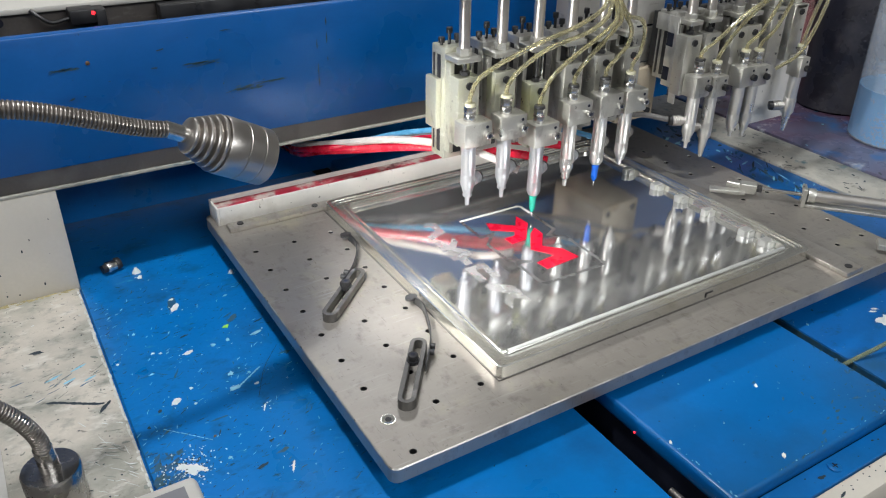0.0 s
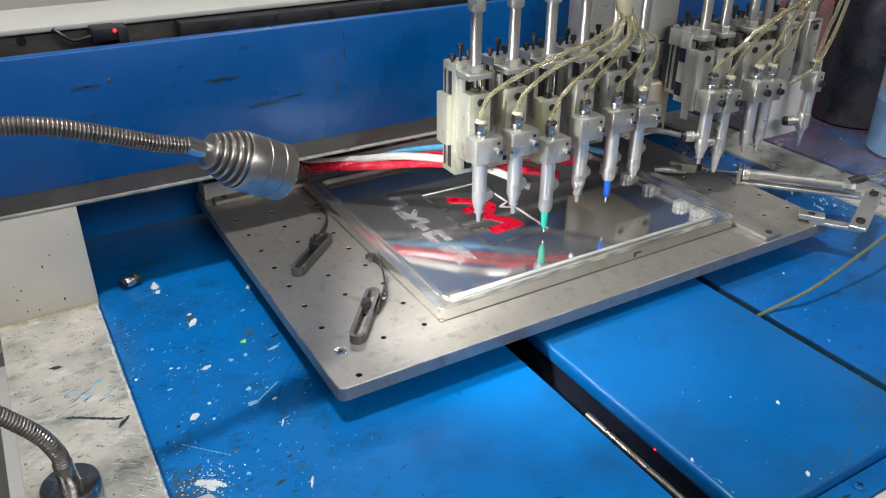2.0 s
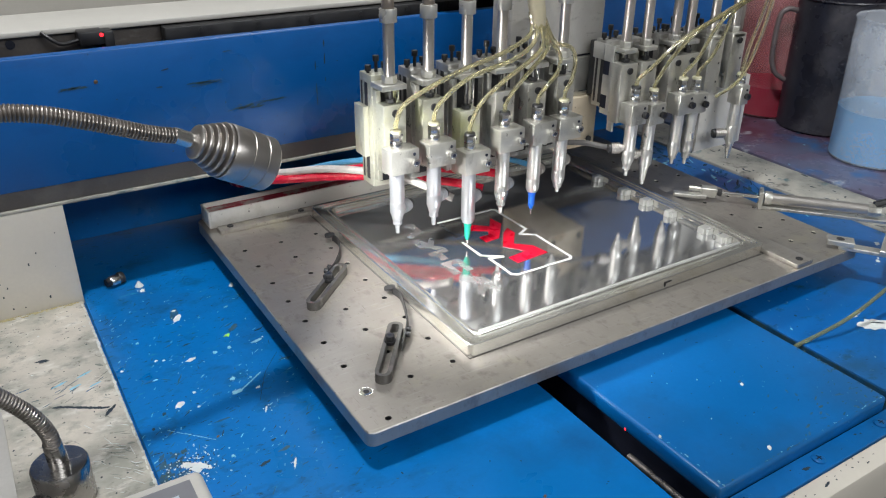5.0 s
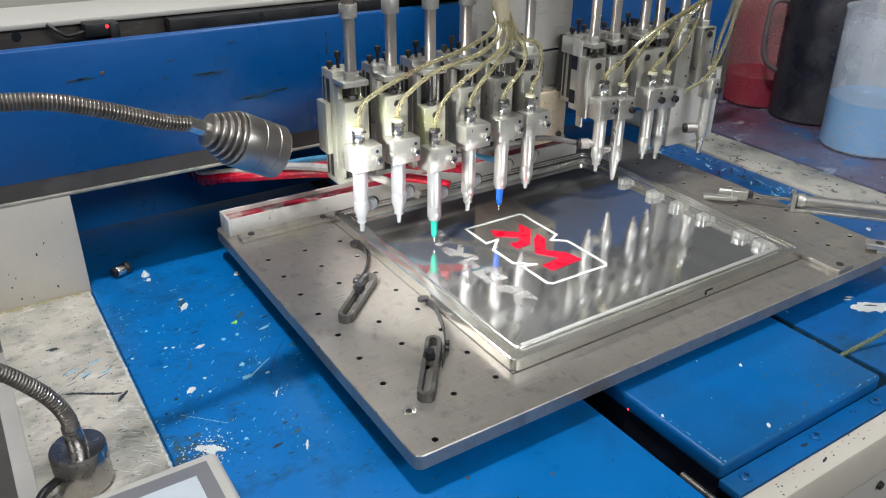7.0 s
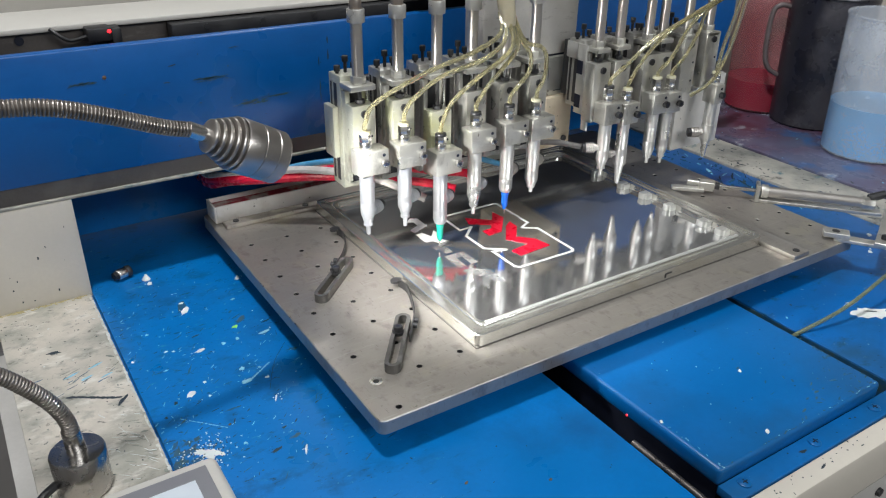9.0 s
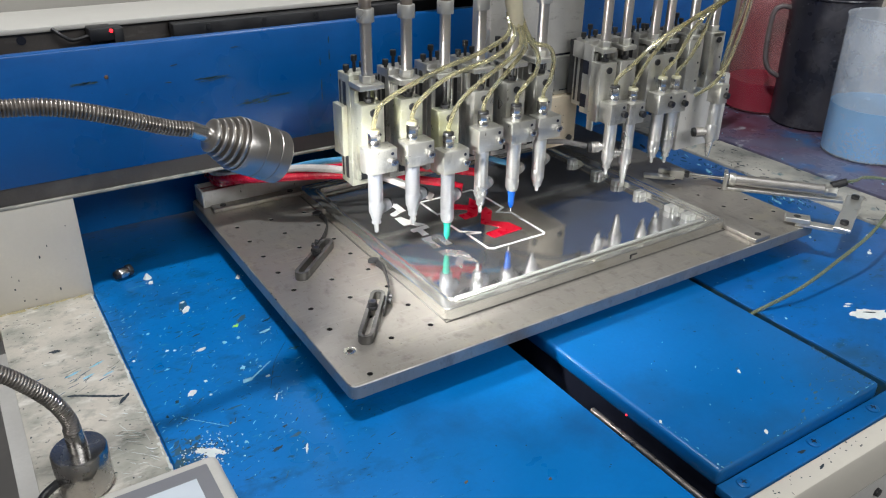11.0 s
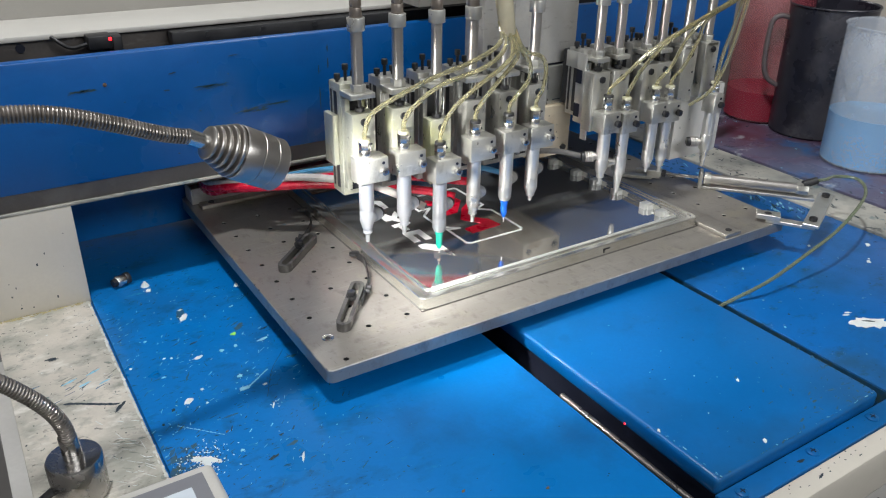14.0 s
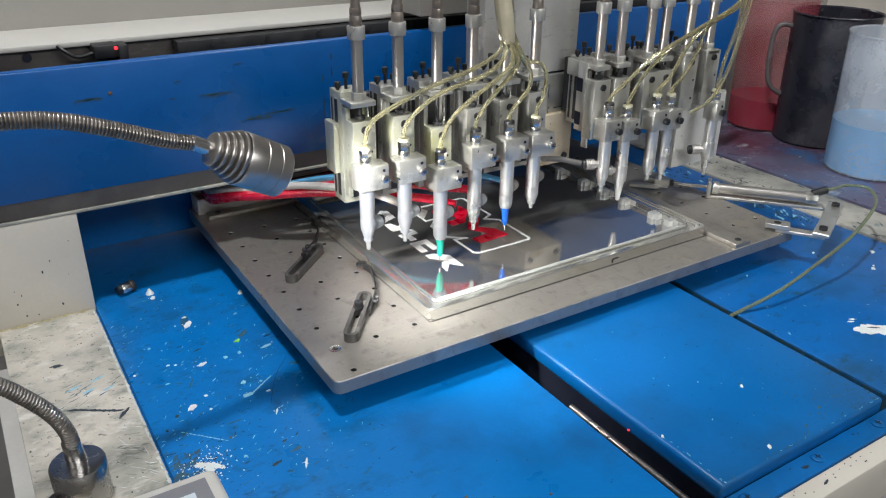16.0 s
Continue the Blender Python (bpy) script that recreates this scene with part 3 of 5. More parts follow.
    for _ in range(130):
        x, y = -0.155 + 0.15 * rng.random() ** 1.6, rng.uniform(-0.25, 0.06)
        blob(c, x, y, 0, rng.uniform(0.0006, 0.0030), rng.uniform(0.00015, 0.0004), rng.gauss(0.7, 0.5), rng, 8, 0.00013)
    # cover plate and right deck
    for x, y, q in ((0.290, -0.354, 0.0026), (0.181, -0.366, 0.0026), (0.243, -0.418, 0.0030), (0.262, -0.330, 0.0010), (0.232, -0.372, 0.0008)):
        blob(w, x, y, 0.012, q, q * 0.5, 0.8, rng)
    for _ in range(26):
        blob(rng.choice((c, d, d, d)), rng.uniform(0.19, 0.385), rng.uniform(-0.42, -0.25), 0.012, rng.uniform(0.0003, 0.0010), 0.0005, rng.random() * 3, rng, 7, 0.0002)
    for _ in range(60):
        x, y = rng.uniform(0.41, 0.70), rng.uniform(-0.40, 0.05)
        blob(rng.choice((c, g, d, d)), x, y, 0, rng.uniform(0.0006, 0.003), rng.uniform(0.0004, 0.0012), rng.random() * 3, rng, 9, 0.0002)
    for dx, dy, rx, ry in ((0.004, -0.002, 0.011, 0.007), (0.016, -0.008, 0.013, 0.008), (0.004, 0.016, 0.003, 0.001), (0.010, 0.018, 0.003, 0.001)):
        blob(w, PATCH[0] + dx, PATCH[1] + dy, 0, rx * 1.25, ry * 1.25, -0.5, rng, 19, 0.0004)
    blob(d, PATCH[0] + 0.012, PATCH[1] - 0.003, 0.0006, 0.007, 0.0011, -0.6, rng, 11, 0.0002)
    for _ in range(16):
        blob(c, rng.uniform(0.1805, 0.1825), -0.427 + 0.07 * rng.random() ** 2, 0.012, rng.uniform(0.0002, 0.0005), rng.uniform(0.0004, 0.0013), 0, rng, 7, 0.0002)
    for _ in range(34):
        x = rng.gauss(0.684, 0.010)
        if x < 0.702:
            blob(rng.choice((c, g, g)), x, rng.gauss(-0.126, 0.014), 0, rng.uniform(0.002, 0.006), rng.uniform(0.0008, 0.002), rng.gauss(0.8, 0.4), rng, 11, 0.0002)
    for x, y, q in ((0.604, -0.208, 0.0030), (0.669, -0.243, 0.0048), (0.627, -0.270, 0.0042), (0.634, -0.266, 0.0020)):
        blob(w, x, y, 0, q, q * 0.55, 0.6, rng)
    for _ in range(40):
        blob(rng.choice((c, g)), rng.uniform(0.19, 0.378), -0.4268 + rng.uniform(0, 0.0012), 0.012, rng.uniform(0.0004, 0.0022), rng.uniform(0.0002, 0.0005), rng.gauss(0, 0.15), rng, 7, 0.00015)
    for _ in range(60):
        x, y = 0.378 - 0.10 * rng.random() ** 2, -0.424 + 0.09 * rng.random() ** 2
        blob(g, x, y, 0.012, rng.uniform(0.0005, 0.004), rng.uniform(0.0003, 0.0012), rng.gauss(0.5, 0.6), rng, 9, 0.0001)
    # ledge scuffs
    for _ in range(60):
        x, y = rng.uniform(-0.243, -0.160), rng.uniform(-0.25, 0.09)
        blob(rng.choice((d, sg, sg, w)), x, y, -0.001, rng.uniform(0.0003, 0.0016), rng.uniform(0.0002, 0.0006), rng.random() * 3, rng, 9, 0.00015)
    for _ in range(6):
        x, y = rng.gauss(-0.172, 0.010), rng.gauss(-0.16, 0.05)
        if x < -0.160:
            blob(sg, x, y, -0.001, rng.uniform(0.001, 0.006), rng.uniform(0.0006, 0.002), rng.gauss(-0.7, 0.4), rng, 11, 0.0001)
    for _ in range(44):
        x, y = rng.gauss(-0.176, 0.010), rng.gauss(-0.158, 0.026)
        if -0.243 < x < -0.161:
            blob(rng.choice((w, w, sg)), x, y, -0.001, rng.uniform(0.0015, 0.007), rng.uniform(0.00012, 0.0004), rng.gauss(-0.75, 0.25), rng, 9, 0.0002)
    for _ in range(110):
        x, y = rng.uniform(-0.244, -0.161), rng.uniform(-0.26, 0.095)
        blob(rng.choice((d, sg)), x, y, -0.001, rng.uniform(0.0003, 0.0012), rng.uniform(0.0003, 0.0008), rng.random() * 3, rng, 7, 0.0002)
    for _ in range(26):
        x, y = rng.gauss(-0.190, 0.018), rng.gauss(-0.048, 0.010)
        if -0.243 < x < -0.161:
            blob(rng.choice((sg, g)), x, y, -0.001, rng.uniform(0.002, 0.007), rng.uniform(0.0002, 0.0006), rng.gauss(0.35, 0.25), rng, 9, 0.00015)
    for k in range(9):
        blob(d, -0.206 + 0.004 * k, -0.072 - 0.0025 * k, -0.001, 0.005, 0.0014, -0.4, rng, 9, 0.0002)
    blob(d, -0.170, -0.098, -0.001, 0.008, 0.002, 0.9, rng)
    blob(d, -0.208, 0.005, -0.001, 0.006, 0.0022, -0.2, rng)
    for x, y in ((-0.20, -0.04), (-0.19, -0.05), (-0.18, -0.035), (-0.175, -0.055)):
        blob(c, x, y, -0.001, 0.007, 0.0012, 0.4, rng, 9, 0.0002)
    for _ in range(50):
        blob(d, rng.uniform(0.708, 0.783), rng.uniform(-0.40, 0.10), 0.003, rng.uniform(0.001, 0.007), rng.uniform(0.0006, 0.002), rng.gauss(1.2, 0.5), rng, 8, 0.0002)
    for _ in range(30):
        blob(rng.choice((c, d, g)), rng.uniform(0.79, 1.0), rng.uniform(-0.25, 0.2), 0.006, rng.uniform(0.001, 0.006), rng.uniform(0.0006, 0.002), rng.random() * 3, rng, 10, 0.0002)
    for _ in range(90):
        x, y = rng.gauss(0.672, 0.022), rng.uniform(-0.12, 0.14)
        if x < 0.703:
            blob(rng.choice((g, g, d, c)), x, y, 0, rng.uniform(0.002, 0.012), rng.uniform(0.0005, 0.003), rng.gauss(1.0, 0.4), rng, 11, 0.0002)
    blob(o, -0.0535, -0.040, 0, 0.0033, 0.0028, 0, rng)
    thing("white_paint_spatters", w, SPLAT, "dried white paint drops spattered over the machine bed", "paint spatter", kind="stuff")
    thing("pale_blue_paint_smears", c, SPLATC, "dried pale blue paint smears on the deck", "paint smear", kind="stuff")
    thing("grime_smudges", g, GRIME, "dull green-grey grime smudges on the deck", "dirt", kind="stuff")
    thing("ledge_smudges", sg, SMUDGE, "grey-green smudges on the cream ledge", "dirt", kind="stuff")
    thing("rust_specks", r, RUST, "small brown rust specks on the deck", "rust", kind="stuff")
    thing("dark_dirt_marks", d, SPLATD, "dark dirt and scratch marks on the deck", "dirt", kind="stuff")
    thing("green_paint_drop", o, GREENP, "small bright green paint drop on the deck", "paint drop", kind="stuff")


PATCH = (0.489, -0.344)


# ---- beam, hood and column behind ----
def build_beam():
    beam = empty("gantry_beam", "blue painted gantry beam with scuffs above the deck", "machine beam")
    face = part("beam_face", box(B(), -0.9, 0.79, 0.1, 0.112, 0.125, 0.246, 0.002), BEAM, beam, "bright blue painted face with olive scuffs")
    part("bottom_flange", box(B(), -0.9, 0.79, 0.1035, 0.30, 0.1075, 0.1248), GREY, beam, "dark grey bottom flange")
    part("flange_edge", box(B(), -0.9, 0.79, 0.1000, 0.1060, 0.1046, 0.1074, 0.0006), STRIP, beam, "pale worn edge of the flange")
    part("back_plate", box(B(), -0.9, 0.79, 0.162, 0.172, 0.125, 0.2525), RECESS, beam, "dark brownish back plate behind the beam")
    for x in (-0.165, -0.16 + 0.32, 0.45):
        part("plate_hole", cyl(B(), (x, 0.1621, 0.246), (x, 0.1600, 0.246), 0.0042, None, 16), PIT, beam)
    rail = part("linear_rail", box(B(), -0.028, 0.79, 0.141, 0.158, 0.228, 0.2515, 0.001), BLACK, beam, "black linear guide rail")
    for k in range(13):
        x = 0.008 + 0.06 * k
        part("rail_screw", cyl(B(), (x, 0.1411, 0.2465), (x, 0.1398, 0.2465), 0.0028, None, 12), DARK, rail)
    sens = part("limit_sensor", box(B(), -0.108, -0.086, 0.136, 0.1615, 0.243, 0.2555, 0.001), BLACK, beam, "black limit sensor with a red light")
    part("sensor_arm", box(B(), -0.086, -0.077, 0.135, 0.1615, 0.228, 0.2545, 0.001), BLACK, sens)
    part("sensor_wire", sweep(B(), [(-0.108, 0.146, 0.247), (-0.122, 0.145, 0.245), (-0.130, 0.146, 0.249), (-0.138, 0.152, 0.256)], 0.0018, 8), BLACK, sens)
    part("indicator", lathe(B(), [(0.0018, 0), (0.0014, 0.0009), (0.0001, 0.0013)], pose(-0.088, 0.136, 0.2520, 90, 0, 0), 12), REDLED, sens, "glowing red indicator")
    part("hood_shelf", box(B(), -0.9, 0.79, 0.155, 0.25, 0.2527, 0.258, 0.0012), TABC, beam, "cream painted shelf over the rail")
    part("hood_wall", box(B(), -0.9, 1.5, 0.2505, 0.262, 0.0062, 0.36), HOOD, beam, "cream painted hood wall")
    part("end_wall", box(B(), 1.24, 1.25, -0.44, 0.2500, 0.0062, 0.36), CREAM, beam, "cream painted end wall")
    # scuffs and marks on the blue face
    s, k = B(), B()
    rng = random.Random(3)

    def mark(bm, x, z, rx, rz, t):
        pts = []
        for q in range(11):
            a = 2 * math.pi * q / 11
            w = 0.6 + 0.6 * rng.random()
            px, pz = rx * w * math.cos(a), rz * w * math.sin(a)
            pts.append((x + px * math.cos(t) - pz * math.sin(t), z + px * math.sin(t) + pz * math.cos(t)))
        v = [bm.verts.new((x2, 0.0997, z2)) for x2, z2 in pts]
        u = [bm.verts.new((x2, 0.1004, z2)) for x2, z2 in pts]
        bm.faces.new(v)
        for q in range(11):
            bm.faces.new((v[q], v[(q + 1) % 11], u[(q + 1) % 11], u[q]))

    for x, z, rx, rz, t in ((-0.006, 0.2035, 0.022, 0.0018, 0.0), (0.036, 0.173, 0.018, 0.0032, 0.02), (0.064, 0.1765, 0.018, 0.0012, 0.02), (-0.125, 0.214, 0.012, 0.0015, 0.1)):
        for _ in range(16):
            mark(s, x + rng.gauss(0, rx * 0.45), z + rng.gauss(0, rz * 0.5), rx * rng.uniform(0.10, 0.42), max(0.0003, rz * rng.uniform(0.08, 0.30)), t + rng.gauss(0.10, 0.05))
    for x, z, rx, rz, t in ((0.123, 0.228, 0.0007, 0.004, 0), (0.123, 0.212, 0.0007, 0.006, 0), (0.112, 0.206, 0.0006, 0.005, 0), (0.112, 0.18, 0.0006, 0.007, 0), (0.123, 0.19, 0.0006, 0.003, 0), (0.112, 0.168, 0.0005, 0.006, 0),
                            (-0.043, 0.221, 0.004, 0.0008, 0.2), (-0.05, 0.205, 0.0035, 0.0007, 0), (-0.125, 0.187, 0.004, 0.0007, 0.3), (0.012, 0.181, 0.0008, 0.0008, 0), (-0.05, 0.182, 0.0006, 0.0006, 0), (0.02, 0.232, 0.005, 0.0004, 0.05)):
        mark(k, x, z, rx, rz, t)
    for _ in range(30):
        mark(k, rng.uniform(-0.2, 0.6), rng.uniform(0.13, 0.24), rng.uniform(0.0004, 0.0012), rng.uniform(0.0003, 0.0009), 0)
    part("olive_scuff", s, OLIVE, face, "olive grey scuff marks")
    part("dark_mark", k, SPLATD, face, "dark chips and marks")
    part("rust_bolt", lathe(B(), [(0.0020, 0), (0.0018, 0.0006), (0.0010, 0.0011), (0.0001, 0.0012)], pose(-0.106, 0.1, 0.2175, 90, 0, 0), 10), RUST, face, "small rusty bolt head")
    return beam


# ---- moving table ----
def build_table():
    table = empty("sliding_table", "ground steel sliding table plate with a grid of tapped holes", "machine table")
    x0, x1, y1 = -0.0215, 0.5720, 0.100
    holes = [(x, -0.04 * j) for x in (0.0, 0.04, 0.08, 0.5175, 0.5575) for j in range(8)] + [(0.0, -0.3165)]
    half, rad, seg = 0.0036, 0.0029, 12
    bm = B()
    xs = sorted({x0 + 0.0068, x1 - 0.0068} | {round(h[0] + s * half, 5) for h in holes for s in (-1, 1)})
    ys = sorted({y1 - 0.0068} | {round(h[1] + s * half, 5) for h in holes for s in (-1, 1)})
    grid = {}

    def vert(x, y, z=TOP):
        key = (round(x, 5), round(y, 5), round(z, 5))
        if key not in grid:
            grid[key] = bm.verts.new(key)
        return grid[key]

    for a, b in zip(xs, xs[1:]):
        for c, d in zip(ys, ys[1:]):
            hole = next((h for h in holes if a - 1e-4 < h[0] - half and h[0] + half < b + 1e-4 and c - 1e-4 < h[1] - half and h[1] + half < d + 1e-4 and b - a < 0.0085 and d - c < 0.0085), None)
            if not hole:
                bm.faces.new((vert(a, c), vert(b, c), vert(b, d), vert(a, d)))
                continue
            ring = [vert(hole[0] + rad * math.cos(2 * math.pi * k / seg), hole[1] + rad * math.sin(2 * math.pi * k / seg)) for k in range(seg)]
            neck = [vert(hole[0] + (v.co.x - hole[0]) * 0.88, hole[1] + (v.co.y - hole[1]) * 0.88, TOP - 0.0005) for v in ring]
            low = [vert(v.co.x, v.co.y, TOP - 0.009) for v in neck]
            quart = seg // 4
            corners = [vert(b, d), vert(a, d), vert(a, c), vert(b, c)]
            for q in range(4):
                k0 = q * quart
                arc = [ring[(k0 + j) % seg] for j in range(quart + 1)]
                bm.faces.new([corners[q]] + list(reversed(arc)))
                nxt = corners[(q + 1) % 4]
                bm.faces.new((corners[q], arc[-1], nxt))
            # hole walls and bottoms take the black slot in place of shade
            for k in range(seg):
                bm.faces.new((ring[k], ring[(k + 1) % seg], neck[(k + 1) % seg], neck[k]))
                bm.faces.new((neck[k], neck[(k + 1) % seg], low[(k + 1) % seg], low[k])).material_index = 1
            bm.faces.new(low).material_index = 1
    # rim with rounded corners, bevel, sides and underside
    inner = [vert(x, ys[0]) for x in xs] + [vert(xs[-1], y) for y in ys[1:]] + [vert(x, ys[-1]) for x in reversed(xs[:-1])] + [vert(xs[0], y) for y in reversed(ys[1:-1])]

    xs_in, ys_in = (xs[0], xs[-1]), (ys[0], ys[-1])

    def outer(v, off, z):
        dx = -1 if v.co.x <= xs_in[0] + 1e-6 else (1 if v.co.x >= xs_in[1] - 1e-6 else 0)
        dy = -1 if v.co.y <= ys_in[0] + 1e-6 else (1 if v.co.y >= ys_in[1] - 1e-6 else 0)
        if dx and dy:
            return [bm.verts.new((v.co.x + dx * off * math.sin(radians(a)), v.co.y + dy * off * math.cos(radians(a)), z)) for a in ((0, 22, 45, 68, 90) if dx * dy < 0 else (90, 68, 45, 22, 0))]
        return [bm.verts.new((v.co.x + dx * off, v.co.y + dy * off, z))]

    def around(off, z):
        return [outer(v, off, z) for v in inner]

    g1, g2, g3 = around(0.0060, TOP), around(0.0068, TOP - 0.0008), around(0.0068, TOP - 0.0125)
    n = len(inner)
    for k in range(n):
        j = (k + 1) % n
        bm.faces.new([inner[k], inner[j], g1[j][0], g1[k][-1]])
        if len(g1[k]) > 1:
            bm.faces.new([inner[k]] + list(reversed(g1[k])))
    flat = [[v for g in gg for v in g] for gg in (g1, g2, g3)]
    n = len(flat[0])
    for step, (a, b) in enumerate(zip(flat, flat[1:])):
        for k in range(n):
            bm.faces.new((a[k], a[(k + 1) % n], b[(k + 1) % n], b[k])).material_index = 0 if step else 2
    bm.faces.new(flat[2])
    plate = part("table_plate", bm, STEEL, table, "scratched ground steel plate with tapped holes")
    plate.data.materials.append(BLACK)
    plate.data.materials.append(EDGE)
    cb = B()
    lathe(cb, [(0.0056, 0), (0.0055, 0.0004), (0.0046, 0.0004), (0.0040, 0.0002)], pose(0, -0.28, TOP + 0.0001), 20)
    part("counterbore_ring", cb, RIM, table)
    # black disc laid on the ring to stand for the shaded hole
    part("counterbore_shade", cyl(B(), (0, -0.28, TOP + 0.0002), (0, -0.28, TOP + 0.00045), 0.0024, None, 16), BLACK, table)
    part("carriage", box(B(), 0.14, 0.39, -0.24, 0.06, 0.0128, TOP - 0.0127), DARK, table, "dark carriage under the table")
    part("drive_rod", cyl(B(), (0.1665, -0.404, -0.012), (0.1665, -0.62, -0.012), 0.0030, None, 14), NECK, table, "thin steel drive rod in the slot")
    bb = part("back_bar", box(B(), -0.010, 0.465, 0.0475, 0.062, TOP, TOP + 0.005, 0.0008), STEEL, table, "flat steel locating bar")
    for x in (0.003, 0.086, 0.25, 0.40):
        part("bar_bolt", cyl(B(), (x, 0.055, TOP + 0.005), (x, 0.055, TOP + 0.0062), 0.0036, 0.0032, 14), DARK, bb)
    sb = part("side_bar", box(B(), 0.4660, 0.4910, -0.3255, 0.045, TOP, TOP + 0.005, 0.0008), STEEL, table, "flat steel locating bar")
    part("bar_bolt", cyl(B(), (0.4790, -0.3175, TOP + 0.005), (0.4790, -0.3175, TOP + 0.0058), 0.0036, None, 14), DARK, sb)
    tr = B()
    box(tr, -0.0135, 0.47, 0.068, 0.0705, TOP + 0.0001, TOP + 0.020, 0.0006)
    box(tr, -0.0135, 0.47, 0.0945, 0.097, TOP + 0.0001, TOP + 0.020, 0.0006)
    box(tr, -0.0160, -0.0136, 0.068, 0.097, TOP + 0.0001, TOP + 0.020, 0.0006)
    box(tr, -0.0135, 0.47, 0.0706, 0.0944, TOP + 0.0001, TOP + 0.003)
    t = part("drip_trough", tr, PANEL, table, "cream painted drip trough along the back")
    part("dried_paint", box(B(), -0.0130, 0.468, 0.0710, 0.0940, TOP + 0.0032, TOP + 0.016, 0.002), REDDRY, t, "dried red paint residue")
    return table


def build_mould():
    mould = empty("label_mould", "machined aluminium mould tray with a mirror-bright floor", "mould")
    X0, X1, Y0, Y1 = 0.0940, 0.4655, -0.2845, 0.0460

    def ring(off, r, n=5):
        pts = []
        for cx, cy, a0 in ((X1 - off - r, Y1 - off - r, 0), (X0 + off + r, Y1 - off - r, 90), (X0 + off + r, Y0 + off + r, 180), (X1 - off - r, Y0 + off + r, 270)):
            for k in range(n + 1):
                a = radians(a0 + 90 * k / n)
                pts.append((cx + r * math.cos(a), cy + r * math.sin(a)))
        return pts

    H = 0.0125
    bm = B()
    levels = [(0.0, 0.006, 0.0), (0.0, 0.006, H - 0.0008), (0.0008, 0.006, H), (0.0040, 0.006, H), (0.0047, 0.006, H - 0.0012), (0.0074, 0.007, H - 0.0012), (0.0080, 0.007, H - 0.0024), (0.0128, 0.008, H - 0.0026),
              (0.0134, 0.008, H - 0.0012), (0.0140, 0.008, H - 0.0007), (0.0162, 0.008, H - 0.0007), (0.0168, 0.008, H - 0.0012), (0.0172, 0.008, 0.0062), (0.0180, 0.008, 0.0051)]
    rings = [[bm.verts.new((x, y, TOP + z)) for x, y in ring(o, r)] for o, r, z in levels]
    n = len(rings[0])
    for a, b in zip(rings, rings[1:]):
        for k in range(n):
            bm.faces.new((a[k], a[(k + 1) % n], b[(k + 1) % n], b[k]))
    part("mould_frame", bm, RIM, mould, "milled aluminium rim with stepped edges")
    f = B()
    prism(f, ring(0.0112, 0.010), TOP + 0.0002, FLOOR)
    part("mould_floor", f, MIRROR, mould, "mirror-bright brushed mould floor")
    part("bright_bead", box(B(), X0 + 0.019, X1 - 0.0220, Y0 + 0.0134, Y0 + 0.0169, TOP + H - 0.0020, TOP + H + 0.0003, 0.0006), BEAD, mould, "bright machined bead along the front edge")
    for y, wide in ((-0.0510, 0.0090), (-0.0985, 0.0110), (-0.1355, 0.0110), (-0.1740, 0.0095), (-0.2250, 0.0120), (-0.2505, 0.0115)):
        tab = box(B(), 0.4365, 0.4482, y - wide / 2 + 0.0032, y + wide / 2, FLOOR, TOP + 0.0122, 0.0005)
        box(tab, 0.4395, 0.4482, y - wide / 2 - 0.0004, y - wide / 2 + 0.0018, FLOOR, TOP + 0.0116, 0.0004)
        box(tab, 0.4410, 0.4482, y - wide / 2 + 0.0017, y - wide / 2 + 0.0033, FLOOR, TOP + 0.0105)
        part("locating_tab", tab, TABM, mould, "small bright slotted aluminium tab")
    # outline of the emblem: a milled groove, filled with white ink stretch by stretch
    def stroke(bm, a, b, w, z0, z1):
        d = Vector((b[0] - a[0], b[1] - a[1]))
        nrm = Vector((-d.y, d.x)).normalized() * w
        e = d.normalized() * w * 0.8
        return prism(bm, [(a[0] - e.x + nrm.x, a[1] - e.y + nrm.y), (a[0] - e.x - nrm.x, a[1] - e.y - nrm.y), (b[0] + e.x - nrm.x, b[1] + e.y - nrm.y), (b[0] + e.x + nrm.x, b[1] + e.y + nrm.y)], z0, z1)

    corners = [(0.2040, -0.0550), (0.2760, -0.0552), (0.2792, -0.0585), (0.2792, -0.1165), (0.2660, -0.1235), (0.2795, -0.1340), (0.2793, -0.1925), (0.2755, -0.1962), (0.2090, -0.1962), (0.2045, -0.1920), (0.2045, -0.1540), (0.2190, -0.1575), (0.2008, -0.1440), (0.2010, -0.1100), (0.2185, -0.0935), (0.2030, -0.0945)]
    fills = []
    starts = [-1, -1, 0.1, 0.8, 1.0, 1.15, 1.95, 2.1, 2.95, 3.1, 3.75, 4.2, 4.5, 5.0, 5.4, 5.7]
    ends = [-1, -1, 0.7, 1.0, 1.15, 1.9, 2.1, 2.9, 3.1, 3.7, 4.1, 4.5, 5.0, 5.4, 5.7, 6.1]
    for k, (a, b) in enumerate(zip(corners, corners[1:] + corners[:1])):
        part("emblem_groove", stroke(B(), a, b, 0.0017, FLOOR - 0.0003, FLOOR + 0.00010 + 0.00005 * (k % 2)), GROOVE, mould, "thin milled groove of the emblem")
        n = 4 if math.dist(a, b) > 0.05 else 3 if math.dist(a, b) > 0.03 else 1
        for q in range(n):
            p0 = [a[c] + (b[c] - a[c]) * q / n for c in (0, 1)]
            p1 = [a[c] + (b[c] - a[c]) * (q + 1) / n for c in (0, 1)]
